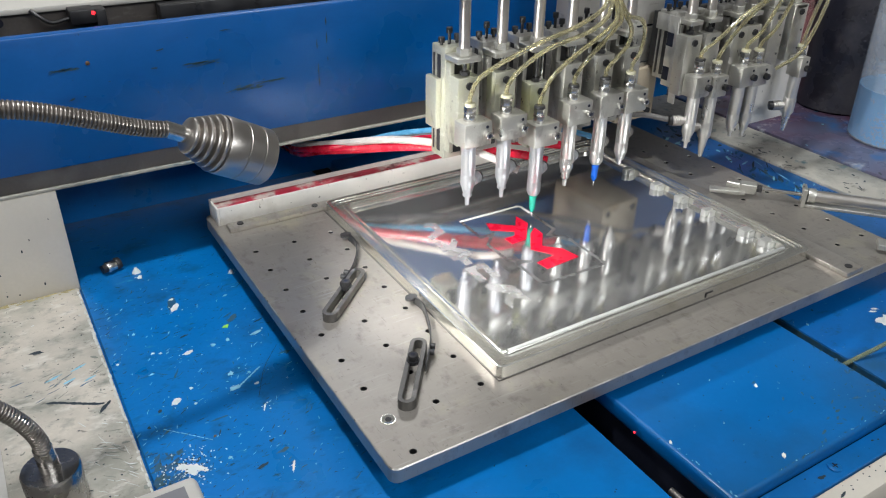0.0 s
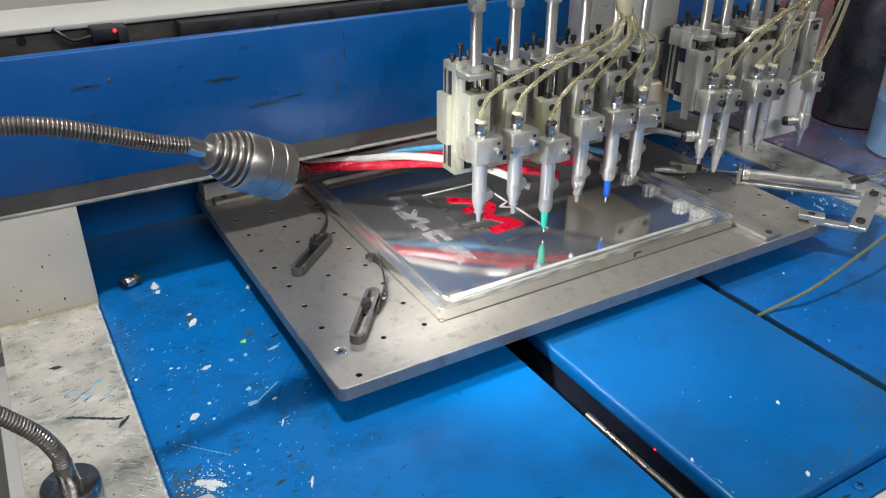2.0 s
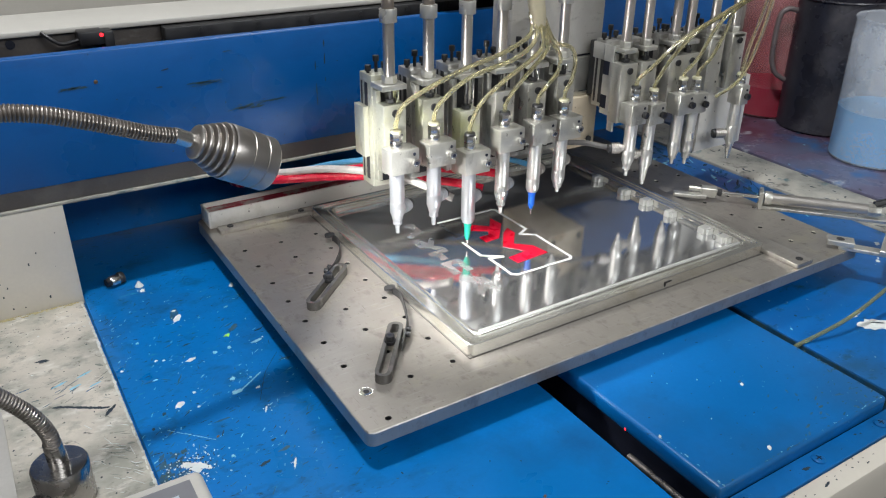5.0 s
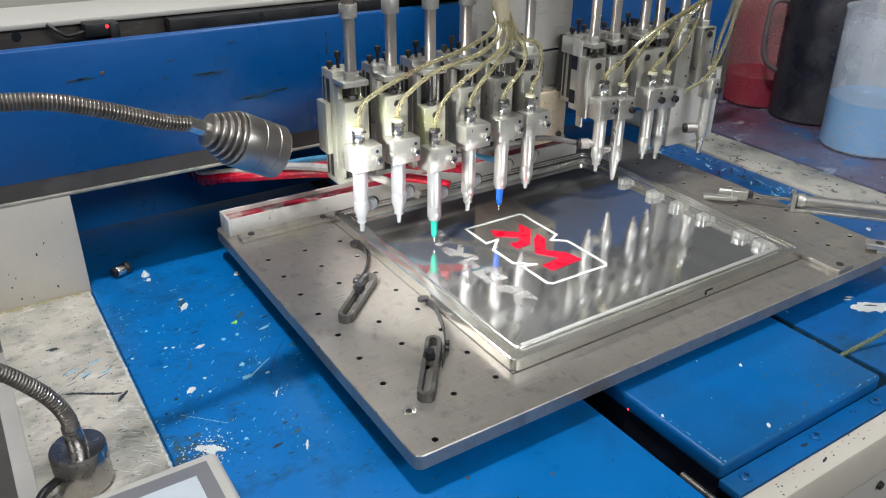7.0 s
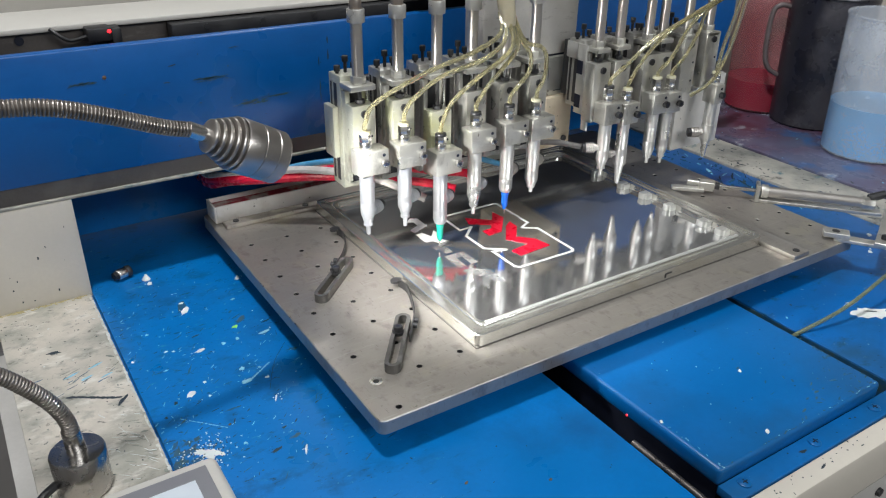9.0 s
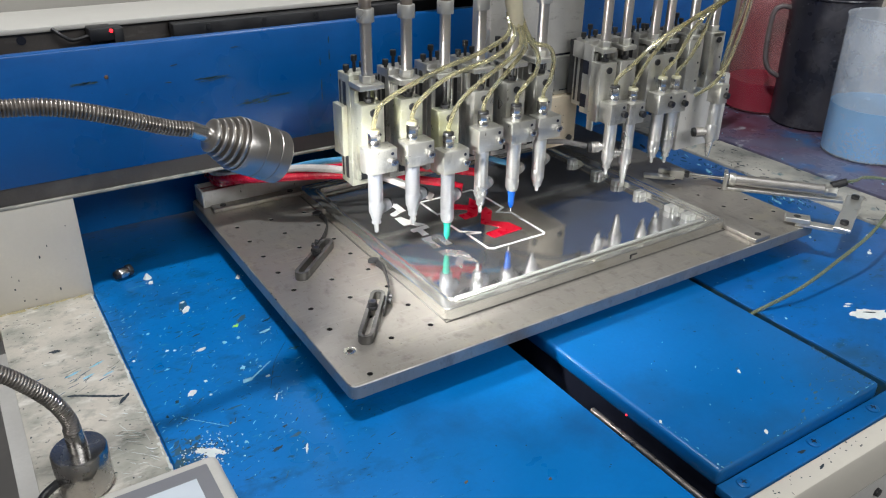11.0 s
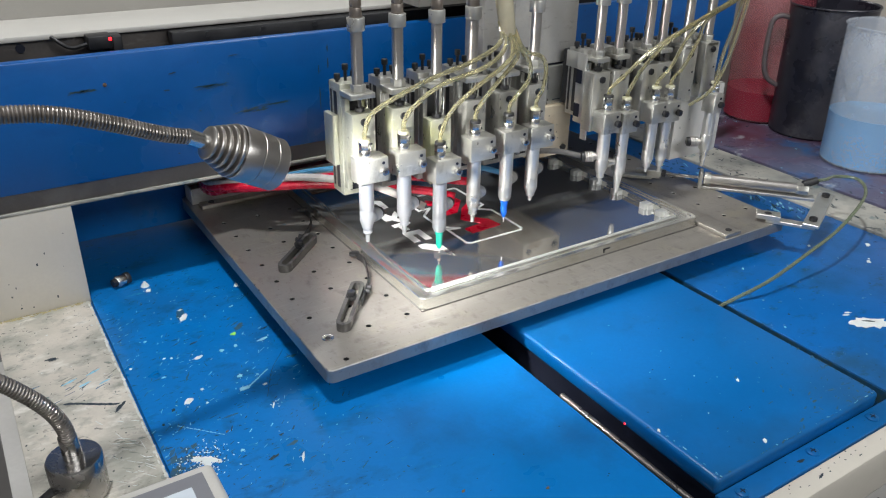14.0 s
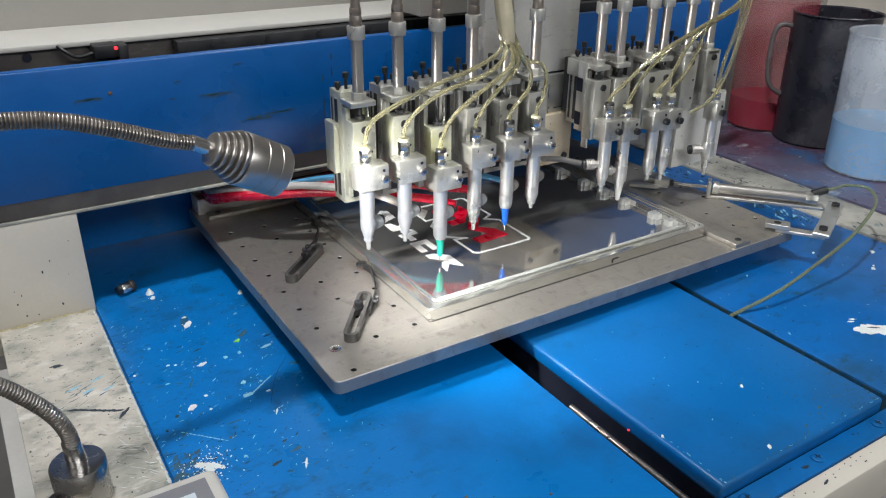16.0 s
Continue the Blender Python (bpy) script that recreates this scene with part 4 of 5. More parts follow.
            line = part("ink_line", stroke(B(), p0, p1, 0.0014, FLOOR - 0.0006, FLOOR + 0.00040 + 0.00006 * (len(fills) % 3)), WHITEP, mould, "white ink line of the emblem")
            fills.append((line, starts[k] + (ends[k] - starts[k]) * (q + 0.5) / n, 0.18))
    for outline in ([(0.2250, -0.0715), (0.2480, -0.0915), (0.2612, -0.0742), (0.2632, -0.0930), (0.2410, -0.1200), (0.2232, -0.1212), (0.2232, -0.1085), (0.2350, -0.1085), (0.2405, -0.1005), (0.2205, -0.0860)],
                    [(0.2630, -0.1045), (0.2625, -0.1190), (0.2462, -0.1395), (0.2610, -0.1540), (0.2645, -0.1735), (0.2245, -0.1765), (0.2228, -0.1625), (0.2470, -0.1595), (0.2328, -0.1385), (0.2515, -0.1130)]):
        part("emblem_mark", prism(B(), outline, FLOOR + 0.0001, FLOOR + 0.0006), REDP, mould, "bright red ink shape")
    # plain sunk marks in a row; the ink rises in them one by one
    shapes = [([(0.1710, -0.0400), (0.1785, -0.0450), (0.1775, -0.0660), (0.1580, -0.0740), (0.1570, -0.0660), (0.1700, -0.0600), (0.1700, -0.0500), (0.1640, -0.0470)], 7.2),
              ([(0.1560, -0.0790), (0.1640, -0.0790), (0.1680, -0.0915), (0.1780, -0.0800), (0.1780, -0.0900), (0.1705, -0.0990), (0.1780, -0.1085), (0.1680, -0.1085), (0.1640, -0.1005), (0.1560, -0.1005)], 8.5),
              ([(0.1560, -0.1130), (0.1780, -0.1110), (0.1780, -0.1180), (0.1685, -0.1190), (0.1685, -0.1320), (0.1610, -0.1320), (0.1610, -0.1200), (0.1560, -0.1200)], 9.5),
              ([(0.1560, -0.1380), (0.1780, -0.1380), (0.1780, -0.1640), (0.1705, -0.1640), (0.1705, -0.1460), (0.1640, -0.1460), (0.1640, -0.1640), (0.1560, -0.1640)], 12.1),
              ([(0.1560, -0.1720), (0.1650, -0.1720), (0.1785, -0.1850), (0.1785, -0.1945), (0.1670, -0.1920), (0.1560, -0.1800)], 13.6),
              ([(0.1780, -0.1965), (0.1780, -0.2125), (0.1680, -0.2010), (0.1570, -0.2145), (0.1570, -0.2040), (0.1630, -0.1945)], 14.9)]
    for pts, t in shapes:
        cx, cy = sum(p[0] for p in pts) / len(pts), sum(p[1] for p in pts) / len(pts)
        etched = [(cx + (x - cx) * 1.05, cy + (y - cy) * 1.05) for x, y in pts]
        part("engraved_mark", prism(B(), etched, FLOOR + 0.00003, FLOOR + 0.00018), ETCH, mould, "etched pale bed of a plain mark")
        fills.append((part("ink_fill", prism(B(), pts, FLOOR - 0.0006, FLOOR + 0.00045), WHITEP, mould, "white ink filling a plain mark"), t, 0.4))
    # thin dark line along three sides of the mould's foot
    seam = B()
    for q in ((X0 - 0.0007, X1 + 0.0007, Y0 - 0.0007, Y0 - 0.0001), (X0 - 0.0007, X0 - 0.0001, Y0, Y1), (X1 + 0.0001, X1 + 0.0007, Y0, Y1)):
        box(seam, *q, TOP + 0.0001, TOP + 0.0007)
    part("foot_line", seam, GREY, mould, "thin dark brown line along the foot")
    mk = B()
    box(mk, 0.319, 0.328, -0.2850, -0.2844, TOP + 0.0065, TOP + 0.0078)
    box(mk, 0.319, 0.3205, -0.2850, -0.2844, TOP + 0.003, TOP + 0.0065)
    part("stamp_mark", mk, BLACK, mould, "small black marker stroke")
    return mould, fills


def build_clamp(a, b, bolt, pad, strip, side):
    """A slotted bar bolted to the table, with a bent spring strip that presses on the mould."""
    clamp = empty("spring_clamp", "dark steel slotted clamp bar with a bent spring strip", "clamp", "clamps on the table")
    A, Bv = Vector((*a, 0)), Vector((*b, 0))
    d = (Bv - A).normalized()
    s = Vector((-d.y, d.x, 0))
    z0, z1 = TOP + 0.0001, TOP + 0.0085
    bm = B()

    def stadium(r, inset):
        p = []
        for c, sg in ((Bv - d * 0.0065, 1), (A + d * 0.0065, -1)):
            for k in range(9):
                t = radians(-90 + 180 * k / 8)
                v = c + sg * r * (d * math.cos(t) + s * math.sin(t))
                p.append((v.x, v.y))
        return p

    o, i = stadium(0.0068, 0), stadium(0.0034, 0)
    n = len(o)
    V = {(q, z): [bm.verts.new((x, y, z)) for x, y in ps] for q, ps in (("o", o), ("i", i)) for z in (z0, z1)}
    for k in range(n):
        j = (k + 1) % n
        bm.faces.new((V["o", z1][k], V["o", z1][j], V["i", z1][j], V["i", z1][k]))
        bm.faces.new((V["o", z0][k], V["o", z0][j], V["o", z1][j], V["o", z1][k]))
        bm.faces.new((V["i", z0][k], V["i", z0][j], V["i", z1][j], V["i", z1][k]))
    part("slotted_bar", bm, DARKBAR, clamp, "worn dark steel slotted bar")
    bx, by = bolt
    bt = B()
    cyl(bt, (bx, by, z1 - 0.002), (bx, by, z1 + 0.001), 0.0052, None, 18)
    cyl(bt, (bx, by, z1 + 0.001), (bx, by, z1 + 0.0058), 0.0040, None, 18, 0.0005)
    part("clamp_bolt", bt, BLACK, clamp, "black socket head bolt")
    part("bolt_socket", cyl(B(), (bx, by, z1 + 0.0059), (bx, by, z1 + 0.0060), 0.0020, None, 6), PIT, clamp)
    for q in (0.006, 0.014):
        c = Bv - d * q + s * side * 0.0095
        part("side_screw", cyl(B(), (c.x, c.y, TOP + 0.0055), (c.x + side * s.x * 0.004, c.y + side * s.y * 0.004, TOP + 0.0055), 0.0026, None, 12), BLACK, clamp)
    # spring strip
    line = smooth_points([(x, y, 0) for x, y in strip], 6)
    bm = B()
    rows = []
    for k, p in enumerate(line):
        t = (line[min(k + 1, len(line) - 1)] - line[max(0, k - 1)]).normalized()
        nn = Vector((-t.y, t.x, 0)) * 0.0005
        rows.append([bm.verts.new((p.x + nn.x, p.y + nn.y, TOP + 0.001)), bm.verts.new((p.x + nn.x, p.y + nn.y, TOP + 0.009)), bm.verts.new((p.x - nn.x, p.y - nn.y, TOP + 0.009)), bm.verts.new((p.x - nn.x, p.y - nn.y, TOP + 0.001))])
    for r0, r1 in zip(rows, rows[1:]):
        for q in range(4):
            bm.faces.new((r0[q], r0[(q + 1) % 4], r1[(q + 1) % 4], r1[q]))
    bm.faces.new(rows[0])
    bm.faces.new(rows[-1])
    part("spring_strip", bm, DARK, clamp, "thin bent spring steel strip")
    ear = [(pad[0] + 0.0058 * math.cos(2 * math.pi * k / 14) - 0.002, pad[1] + 0.0042 * math.sin(2 * math.pi * k / 14)) for k in range(14)]
    part("pressing_ear", prism(B(), ear, TOP + 0.0060, TOP + 0.0085), DARK, clamp, "flat rounded end of the strip")
    return clamp


DARKBAR = mat("worn_dark_steel", (0.17, 0.166, 0.16), 0.42, metal=0.75, vary=0.25, scale=80, fine=600, bump=0.2, second=(0.34, 0.33, 0.32), second_scale=50, second_cut=(0.58, 0.72))


def build_ram():
    """The pneumatic ram on the table's corner that presses the mould."""
    ram = empty("pneumatic_ram", "small stainless pneumatic ram on an aluminium bracket", "pneumatic cylinder")
    z = TOP + 0.0125
    a, b = Vector((0.5700, -0.2090, z)), Vector((0.6400, -0.2890, z))
    d = (b - a).normalized()
    s = Vector((-d.y, d.x, 0))
    up = Vector((0, 0, 1))
    part("ram_barrel", cyl(B(), a, b, 0.0066, None, 28), PISTON, ram, "polished stainless barrel")
    part("end_cap", cyl(B(), b - d * 0.001, b + d * 0.013, 0.0078, None, 8, 0.0006), ALU, ram, "machined aluminium end cap")
    part("front_cap", cyl(B(), a - d * 0.006, a + d * 0.002, 0.0084, None, 24, 0.0006), ALU, ram)
    part("lock_nut", cyl(B(), a - d * 0.013, a - d * 0.0085, 0.0085, None, 6), CHROME, ram)
    rod_end = a - d * 0.062
    part("piston_rod", cyl(B(), a - d * 0.005, rod_end, 0.0021, None, 14), CHROME, ram, "thin bright piston rod")
    part("rod_nut", cyl(B(), rod_end + d * 0.008, rod_end + d * 0.003, 0.0046, None, 6), DARK, ram)

    def plank(name, p, q, width, z0, z1, material, label=""):
        p, q = Vector(p), Vector(q)
        dd = (q - p).normalized()
        ss = Vector((-dd.y, dd.x)) * width / 2
        bm = prism(B(), [(p + ss)[:], (p - ss)[:], (q - ss)[:], (q + ss)[:]], z0, z1)
        bmesh.ops.bevel(bm, geom=bm.edges[:], offset=0.0007, segments=1, affect="EDGES")
        return part(name, bm, material, ram, label)

    plank("clevis", rod_end.xy + d.xy * 0.002, rod_end.xy - d.xy * 0.016, 0.012, z - 0.006, z + 0.005, ALU, "square aluminium rod clevis")
    plank("press_pad", (0.520, -0.158), (0.4925, -0.131), 0.010, TOP + 0.0052, TOP + 0.0095, ALU, "flat aluminium pressing pad")
    plank("press_finger", rod_end.xy - d.xy * 0.012 + s.xy * 0.004, rod_end.xy - d.xy * 0.030 + s.xy * 0.006, 0.005, z - 0.004, z + 0.002, ALU)
    plank("mount_angle", (a - d * 0.012).xy, (a - d * 0.0075).xy, 0.019, TOP + 0.0002, z + 0.0095, ALU, "upright aluminium mounting plate")
    plank("mount_base", (a - d * 0.012).xy, (b + d * 0.022).xy, 0.015, TOP + 0.0001, TOP + 0.0040, ALU, "flat aluminium base bar")
    plank("cross_link", (0.566, -0.3610), (0.668, -0.3130), 0.018, TOP + 0.0042, TOP + 0.0082, ALU, "flat aluminium link with two black bolts")
    plank("table_link", (0.548, -0.3155), (0.578, -0.3600), 0.013, TOP + 0.0001, TOP + 0.0041, ALU, "flat aluminium link fixed to the table corner")
    plank("link_block", (0.541, -0.3060), (0.557, -0.3275), 0.016, TOP + 0.0043, TOP + 0.0100, ALU, "small aluminium block")
    part("block_hole", cyl(B(), (0.5485, -0.3165, TOP + 0.0099), (0.5485, -0.3165, TOP + 0.0102), 0.0042, None, 16), DARK, ram)
    for x, y in ((0.579, -0.3550), (0.657, -0.3185)):
        bm = B()
        cyl(bm, (x, y, TOP + 0.0082), (x, y, TOP + 0.0125), 0.0046, None, 18, 0.0006)
        part("link_bolt", bm, BLACK, ram, "black socket head bolt")
    e = b + d * 0.006 + up * 0.006
    part("elbow_fitting", cyl(B(), e, e + d * 0.016 + s * 0.004 + up * 0.006, 0.0050, 0.0046, 14), BLACK, ram, "black push-in elbow fitting")
    p = e + d * 0.016 + s * 0.004 + up * 0.006
    part("air_tube", sweep(B(), [p, p + d * 0.010 + up * 0.003, (0.691, -0.3062, 0.060), (0.705, -0.3280, 0.060), (0.672, -0.3580, 0.056), (0.586, -0.3852, 0.046), (0.518, -0.3922, 0.032), (0.455, -0.3932, 0.016), (0.396, -0.3822, -0.002)], 0.0020, 10, 10), GTUBE, ram, "thin greenish clear air tube")
    return ram


# ---- dispensing head ----
def nut(bm, x, y, z0, z1, r, seg=6):
    return cyl(bm, (x, y, z0), (x, y, z1), r, None, seg, 0.0003)


def build_module(head, x, top, wide=0.0235, rod=True, body=YALU, first=False):
    """One pneumatic slide unit: profile body, cap plate, rod, slide block and set screw. top: height of the slide block."""
    h = wide / 2
    bm = B()
    box(bm, x - h, x + h, -0.036, -0.012, 0.116 if wide > 0.02 else 0.150, 0.226, 0.0008)
    for s in (-1, 1):
        box(bm, x + s * (h - 0.003) - 0.0024, x + s * (h - 0.003) + 0.0024, -0.0445, -0.0361, 0.125 if wide > 0.02 else 0.152, 0.214, 0.0006)
    m = part("slide_body", bm, body, head, "extruded aluminium slide body")
    if first:
        part("end_plate", box(B(), x - h - 0.006, x - h - 0.0002, -0.030, -0.010, 0.146, 0.196, 0.0008), body, m)
    # dark strip between the flanges, for the shade in the groove
    part("slide_groove", box(B(), x - h + 0.0058, x + h - 0.0058, -0.0385, -0.0362, 0.122 if wide > 0.02 else 0.152, 0.214), DARK, m)
    part("cap_plate", box(B(), x - h - 0.001, x + h + 0.001, -0.060, -0.0365, 0.2165, 0.2215, 0.0006), ALU, m)
    if rod:
        r = B()
        nut(r, x, -0.05, 0.2216, 0.2285, 0.0072)
        part("rod_nut", r, ALU, m)
        part("cylinder_tube", cyl(B(), (x, -0.05, 0.2285), (x, -0.05, 0.2765), 0.0053, None, 22), PISTON, m, "brownish steel air cylinder")
        c = B()
        cyl(c, (x, -0.05, 0.2760), (x, -0.05, 0.2878), 0.0080, None, 22, 0.0006)
        part("cylinder_cap", c, CAPM, m, "pale grey collar of the air cylinder")
        f = B()
        cyl(f, (x, -0.05, 0.2879), (x, -0.05, 0.2965), 0.0058, 0.0054, 18, 0.0005)
        nut(f, x, -0.05, 0.2966, 0.303, 0.0052)
        cyl(f, (x, -0.05, 0.303), (x, -0.05, 0.318), 0.0046, 0.0040, 14)
        part("air_fitting", f, BRONZE, m, "brown air fitting")
        part("air_hose", sweep(B(), [(x, -0.05, 0.316), (x + 0.001, -0.049, 0.345), (x + 0.004, -0.04, 0.39), (x + 0.01, -0.01, 0.45)], 0.0027, 10, 6), BLACK, m, "black air hose")
    sl = B()
    box(sl, x - 0.0118, x + 0.0118, -0.060, -0.0445, top - 0.066, top, 0.0008)
    # blocks nearest the lamp get its light as a yellow tint
    part("slide_block", sl, YALU if x < 0.2 else ALU, m, "aluminium slide block, the left three coloured lamp-yellow")
    sc = B()
    cyl(sc, (x, -0.052, top - 0.001), (x, -0.052, 0.2166), 0.0019, None, 10)
    nut(sc, x, -0.052, top + 0.0002, top + 0.0042, 0.0046)
    cyl(sc, (x, -0.0603, top - 0.008), (x, -0.0622, top - 0.008), 0.0037, None, 12)
    part("set_screw", sc, BLACK, m, "dark set screw")
    part("guide_rod", cyl(B(), (x + h - 0.0020, -0.0470, 0.132 if wide > 0.02 else 0.154), (x + h - 0.0020, -0.0470, 0.2166), 0.0015, None, 10), CHROME, m, "thin bright guide rod")
    # thin dark strips on the side face imitate shaded extrusion slots
    part("body_slot_shade", box(B(), x - h - 0.0003, x - h + 0.0004, -0.0285, -0.0225, 0.122 if wide > 0.02 else 0.155, 0.218), DARK, m)
    part("body_slot_shade", box(B(), x - h - 0.0003, x - h + 0.0004, -0.0180, -0.0150, 0.122 if wide > 0.02 else 0.155, 0.218), DARK, m)
    hl = B()
    for dz in (0.030, 0.052):
        cyl(hl, (x + 0.0068, -0.0601, top - dz), (x + 0.0068, -0.0604, top - dz), 0.0013, None, 10)
    part("block_hole", hl, PIT, m)
    # cap screws on top at the back
    for dx, hh in ((-0.0085, 0.002), (0.0, 0.010), (0.0085, 0.003)):
        b = B()
        cyl(b, (x + dx, -0.024, 0.226), (x + dx, -0.024, 0.226 + hh), 0.0016, None, 10)
        cyl(b, (x + dx, -0.024, 0.226 + hh), (x + dx, -0.024, 0.2315 + hh), 0.0030, None, 12, 0.0004)
        part("cap_screw", b, BLACK, m, "black socket cap screw")
    return m


def build_nozzle(head, x, block_top, barrel_bottom, tip, hub=None, body=POLISH, y=-0.07, top=None, black=False, span=(-0.011, 0.019), cone=False):
    """A dispensing nozzle in its clamp block, with the fluid fitting on top and the tip below."""
    hold = part("holder_block", box(B(), x + span[0], x + span[1], y - 0.010, -0.0605, block_top - 0.024, block_top, 0.0012), ALU, head, "machined aluminium holder block")
    bx = x + span[1] - 0.0055
    b = B()
    cyl(b, (bx, y - 0.0102, block_top - 0.013), (bx, y - 0.0150, block_top - 0.013), 0.0038, None, 16, 0.0004)
    part("clamp_screw", b, CHROME if x < 0.3 else BLACK, hold, "socket head clamp screw")
    part("screw_socket", cyl(B(), (bx, y - 0.0151, block_top - 0.013), (bx, y - 0.0153, block_top - 0.013), 0.0019, None, 6), PIT, hold)
    part("pinch_hole", cyl(B(), (bx, y - 0.0102, block_top - 0.0055), (bx, y - 0.0105, block_top - 0.0055), 0.0016, None, 10), PIT, hold)
    r = 0.0071
    n = B()
    lathe(n, [(r, block_top - 0.0241), (r, barrel_bottom + 0.016), (r * 0.97, barrel_bottom + 0.0155), (r * 0.97, barrel_bottom + 0.0145), (r, barrel_bottom + 0.014), (r, barrel_bottom + 0.004), (r * 0.8, barrel_bottom)], pose(x, y, 0), 28)
    noz = part("nozzle_barrel", n, body, head, "polished nozzle barrel")
    t = B()
    if hub:
        lathe(t, [(0.0042, barrel_bottom + 0.0002), (0.0042, barrel_bottom - 0.004), (0.0036, barrel_bottom - 0.0042), (0.0033, barrel_bottom - 0.016), (0.0016, barrel_bottom - 0.0205)], pose(x, y, 0), 18)
        part("needle_hub", t, hub, noz, "coloured plastic needle hub")
        part("needle", cyl(B(), (x, y, barrel_bottom - 0.0200), (x, y, tip), 0.0008, 0.0006, 10), CHROME, noz, "thin steel needle")
    else:
        low = barrel_bottom - tip
        if cone:
            prof = [(r * 1.06, barrel_bottom + 0.020), (r * 1.10, barrel_bottom + 0.019), (r * 1.10, barrel_bottom + 0.002), (r * 0.98, barrel_bottom + 0.0002), (r * 0.80, barrel_bottom - 0.0005), (0.0026, tip + 0.002), (0.0020, tip)]
        else:
            prof = [(r * 0.74, barrel_bottom + 0.0002), (r * 0.74, barrel_bottom - low * 0.16), (r * 0.60, barrel_bottom - low * 0.20), (r * 0.60, barrel_bottom - low * 0.36), (r * 0.66, barrel_bottom - low * 0.37), (r * 0.66, barrel_bottom - low * 0.46), (r * 0.44, barrel_bottom - low * 0.52), (0.0024, barrel_bottom - low * 0.56), (0.0020, tip)]
        lathe(t, prof, pose(x, y, 0), 20)
        part("nozzle_tip", t, body, noz, "tapered nozzle tip")
    top = top or block_top + 0.018
    f = B()
    cyl(f, (x, y, block_top + 0.0001), (x, y, block_top + 0.007), 0.0058, None, 18, 0.0004)
    nut(f, x, y, block_top + 0.0071, top - 0.003, 0.0058)
    part("tube_fitting", f, CHROME, noz, "chrome hex tube fitting")
    part("fitting_collar", cyl(B(), (x, y, top - 0.0030), (x, y, top), 0.0058, 0.0052, 16, 0.0005), BLACK if black else COLLAR, noz)
    return noz


def build_head():
    head = empty("dispensing_head", "multi-nozzle dispensing head with slide units and clear tubes", "dispensing head")
    # the plate's dark colour stands in for shade between the slide units
    part("mount_plate", box(B(), 0.074, 0.318, -0.0118, -0.001, 0.150, 0.215, 0.001), DARK, head, "long mounting plate, dark for the shaded gaps between units")
    part("column", box(B(), 0.2535, 0.3850, 0.0045, 0.040, 0.2045, 0.60, 0.002), COLUMN, head, "cream painted carriage column")
    part("column_mount", box(B(), 0.3050, 0.3800, 0.0402, 0.098, 0.2045, 0.60, 0.001), COLUMN, head, "cream painted mount behind the column")
    part("column_seam", box(B(), 0.2560, 0.3840, 0.0060, 0.0395, 0.2018, 0.2044), PIT, head, "dark gap under the column")
    cf = part("carriage_block", box(B(), 0.319, 0.384, 0.0, 0.090, 0.158, 0.2025, 0.001), ALU, head, "scratched grey carriage block")
    bp = part("beige_plate", box(B(), 0.319, 0.3775, -0.006, 0.090, 0.096, 0.1575, 0.0012), BEIGE, head, "beige plate with dark specks")
    for x, z in ((0.327, 0.107), (0.368, 0.105)):
        part("plate_bolt", cyl(B(), (x, -0.0062, z), (x, -0.0085, z), 0.0036, None, 14), DARK, bp)
    rng = random.Random(11)
    sp = B()
    for _ in range(16):
        x, z = rng.uniform(0.324, 0.374), rng.uniform(0.10, 0.155)
        r = rng.uniform(0.0004, 0.0011)
        cyl(sp, (x, -0.0061, z), (x, -0.0064, z), r, None, 7)
    part("dark_speck", sp, SPLATD, bp)
    m1 = B()
    box(m1, 0.343, 0.3436, -0.0004, 0.0, 0.176, 0.192)
    box(m1, 0.332, 0.337, -0.0004, 0.0, 0.184, 0.189)
    box(m1, 0.352, 0.366, -0.0004, 0.0, 0.163, 0.164)
    part("pen_mark", m1, SPLATD, cf)
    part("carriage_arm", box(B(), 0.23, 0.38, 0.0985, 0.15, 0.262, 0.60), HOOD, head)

    xs = [0.077, 0.1187, 0.1610, 0.2022, 0.2426, 0.2800]
    tops = [0.2033, 0.2030, 0.1850, 0.1985, 0.2020, 0.2046]
    for k, (x, t) in enumerate(zip(xs, tops)):
        # only the first body carries the lamp-yellow colour
        build_module(head, x, t, body=YALU if k < 1 else DULL, first=(k == 0))
    nz = [(0.0722, 0.166, 0.097, 0.079, None, GREYHUB, False, 0.1830), (0.1130, 0.166, 0.096, 0.078, None, GREYHUB, False, 0.1845), (0.1540, 0.150, 0.071, 0.0450, GREENN, GREYHUB, True, 0.1670), (0.1950, 0.1655, 0.089, 0.0715, None, SATIN, True, 0.1820), (0.2360, 0.1665, 0.088, 0.0615, BLUEN, SATIN, True, 0.1835), (0.2705, 0.1655, 0.091, 0.080, None, SATIN, False, 0.1840)]
    ends = []
    for x, bt, bb, tip, hub, body, blk, top in nz:
        build_nozzle(head, x, bt, bb, tip, hub, body, top=top, black=blk)
        ends.append((x, top))

    # right-hand group on its own bracket
    br = B()
    box(br, 0.3582, 0.3608, -0.0445, -0.0300, 0.145, 0.223, 0.0008)
    box(br, 0.3582, 0.3608, -0.0299, -0.0115, 0.205, 0.223, 0.0008)
    box(br, 0.3582, 0.3608, -0.054, -0.0446, 0.128, 0.158, 0.0008)
    box(br, 0.3850, 0.392, -0.0113, 0.012, 0.160, 0.2, 0.0008)
    # dark plate added so that the right-hand gaps look shaded
    part("bracket_back", box(B(), 0.3620, 0.560, -0.0114, -0.002, 0.160, 0.222, 0.001), DARK, head, "back plate added dark for the shaded gaps between units")
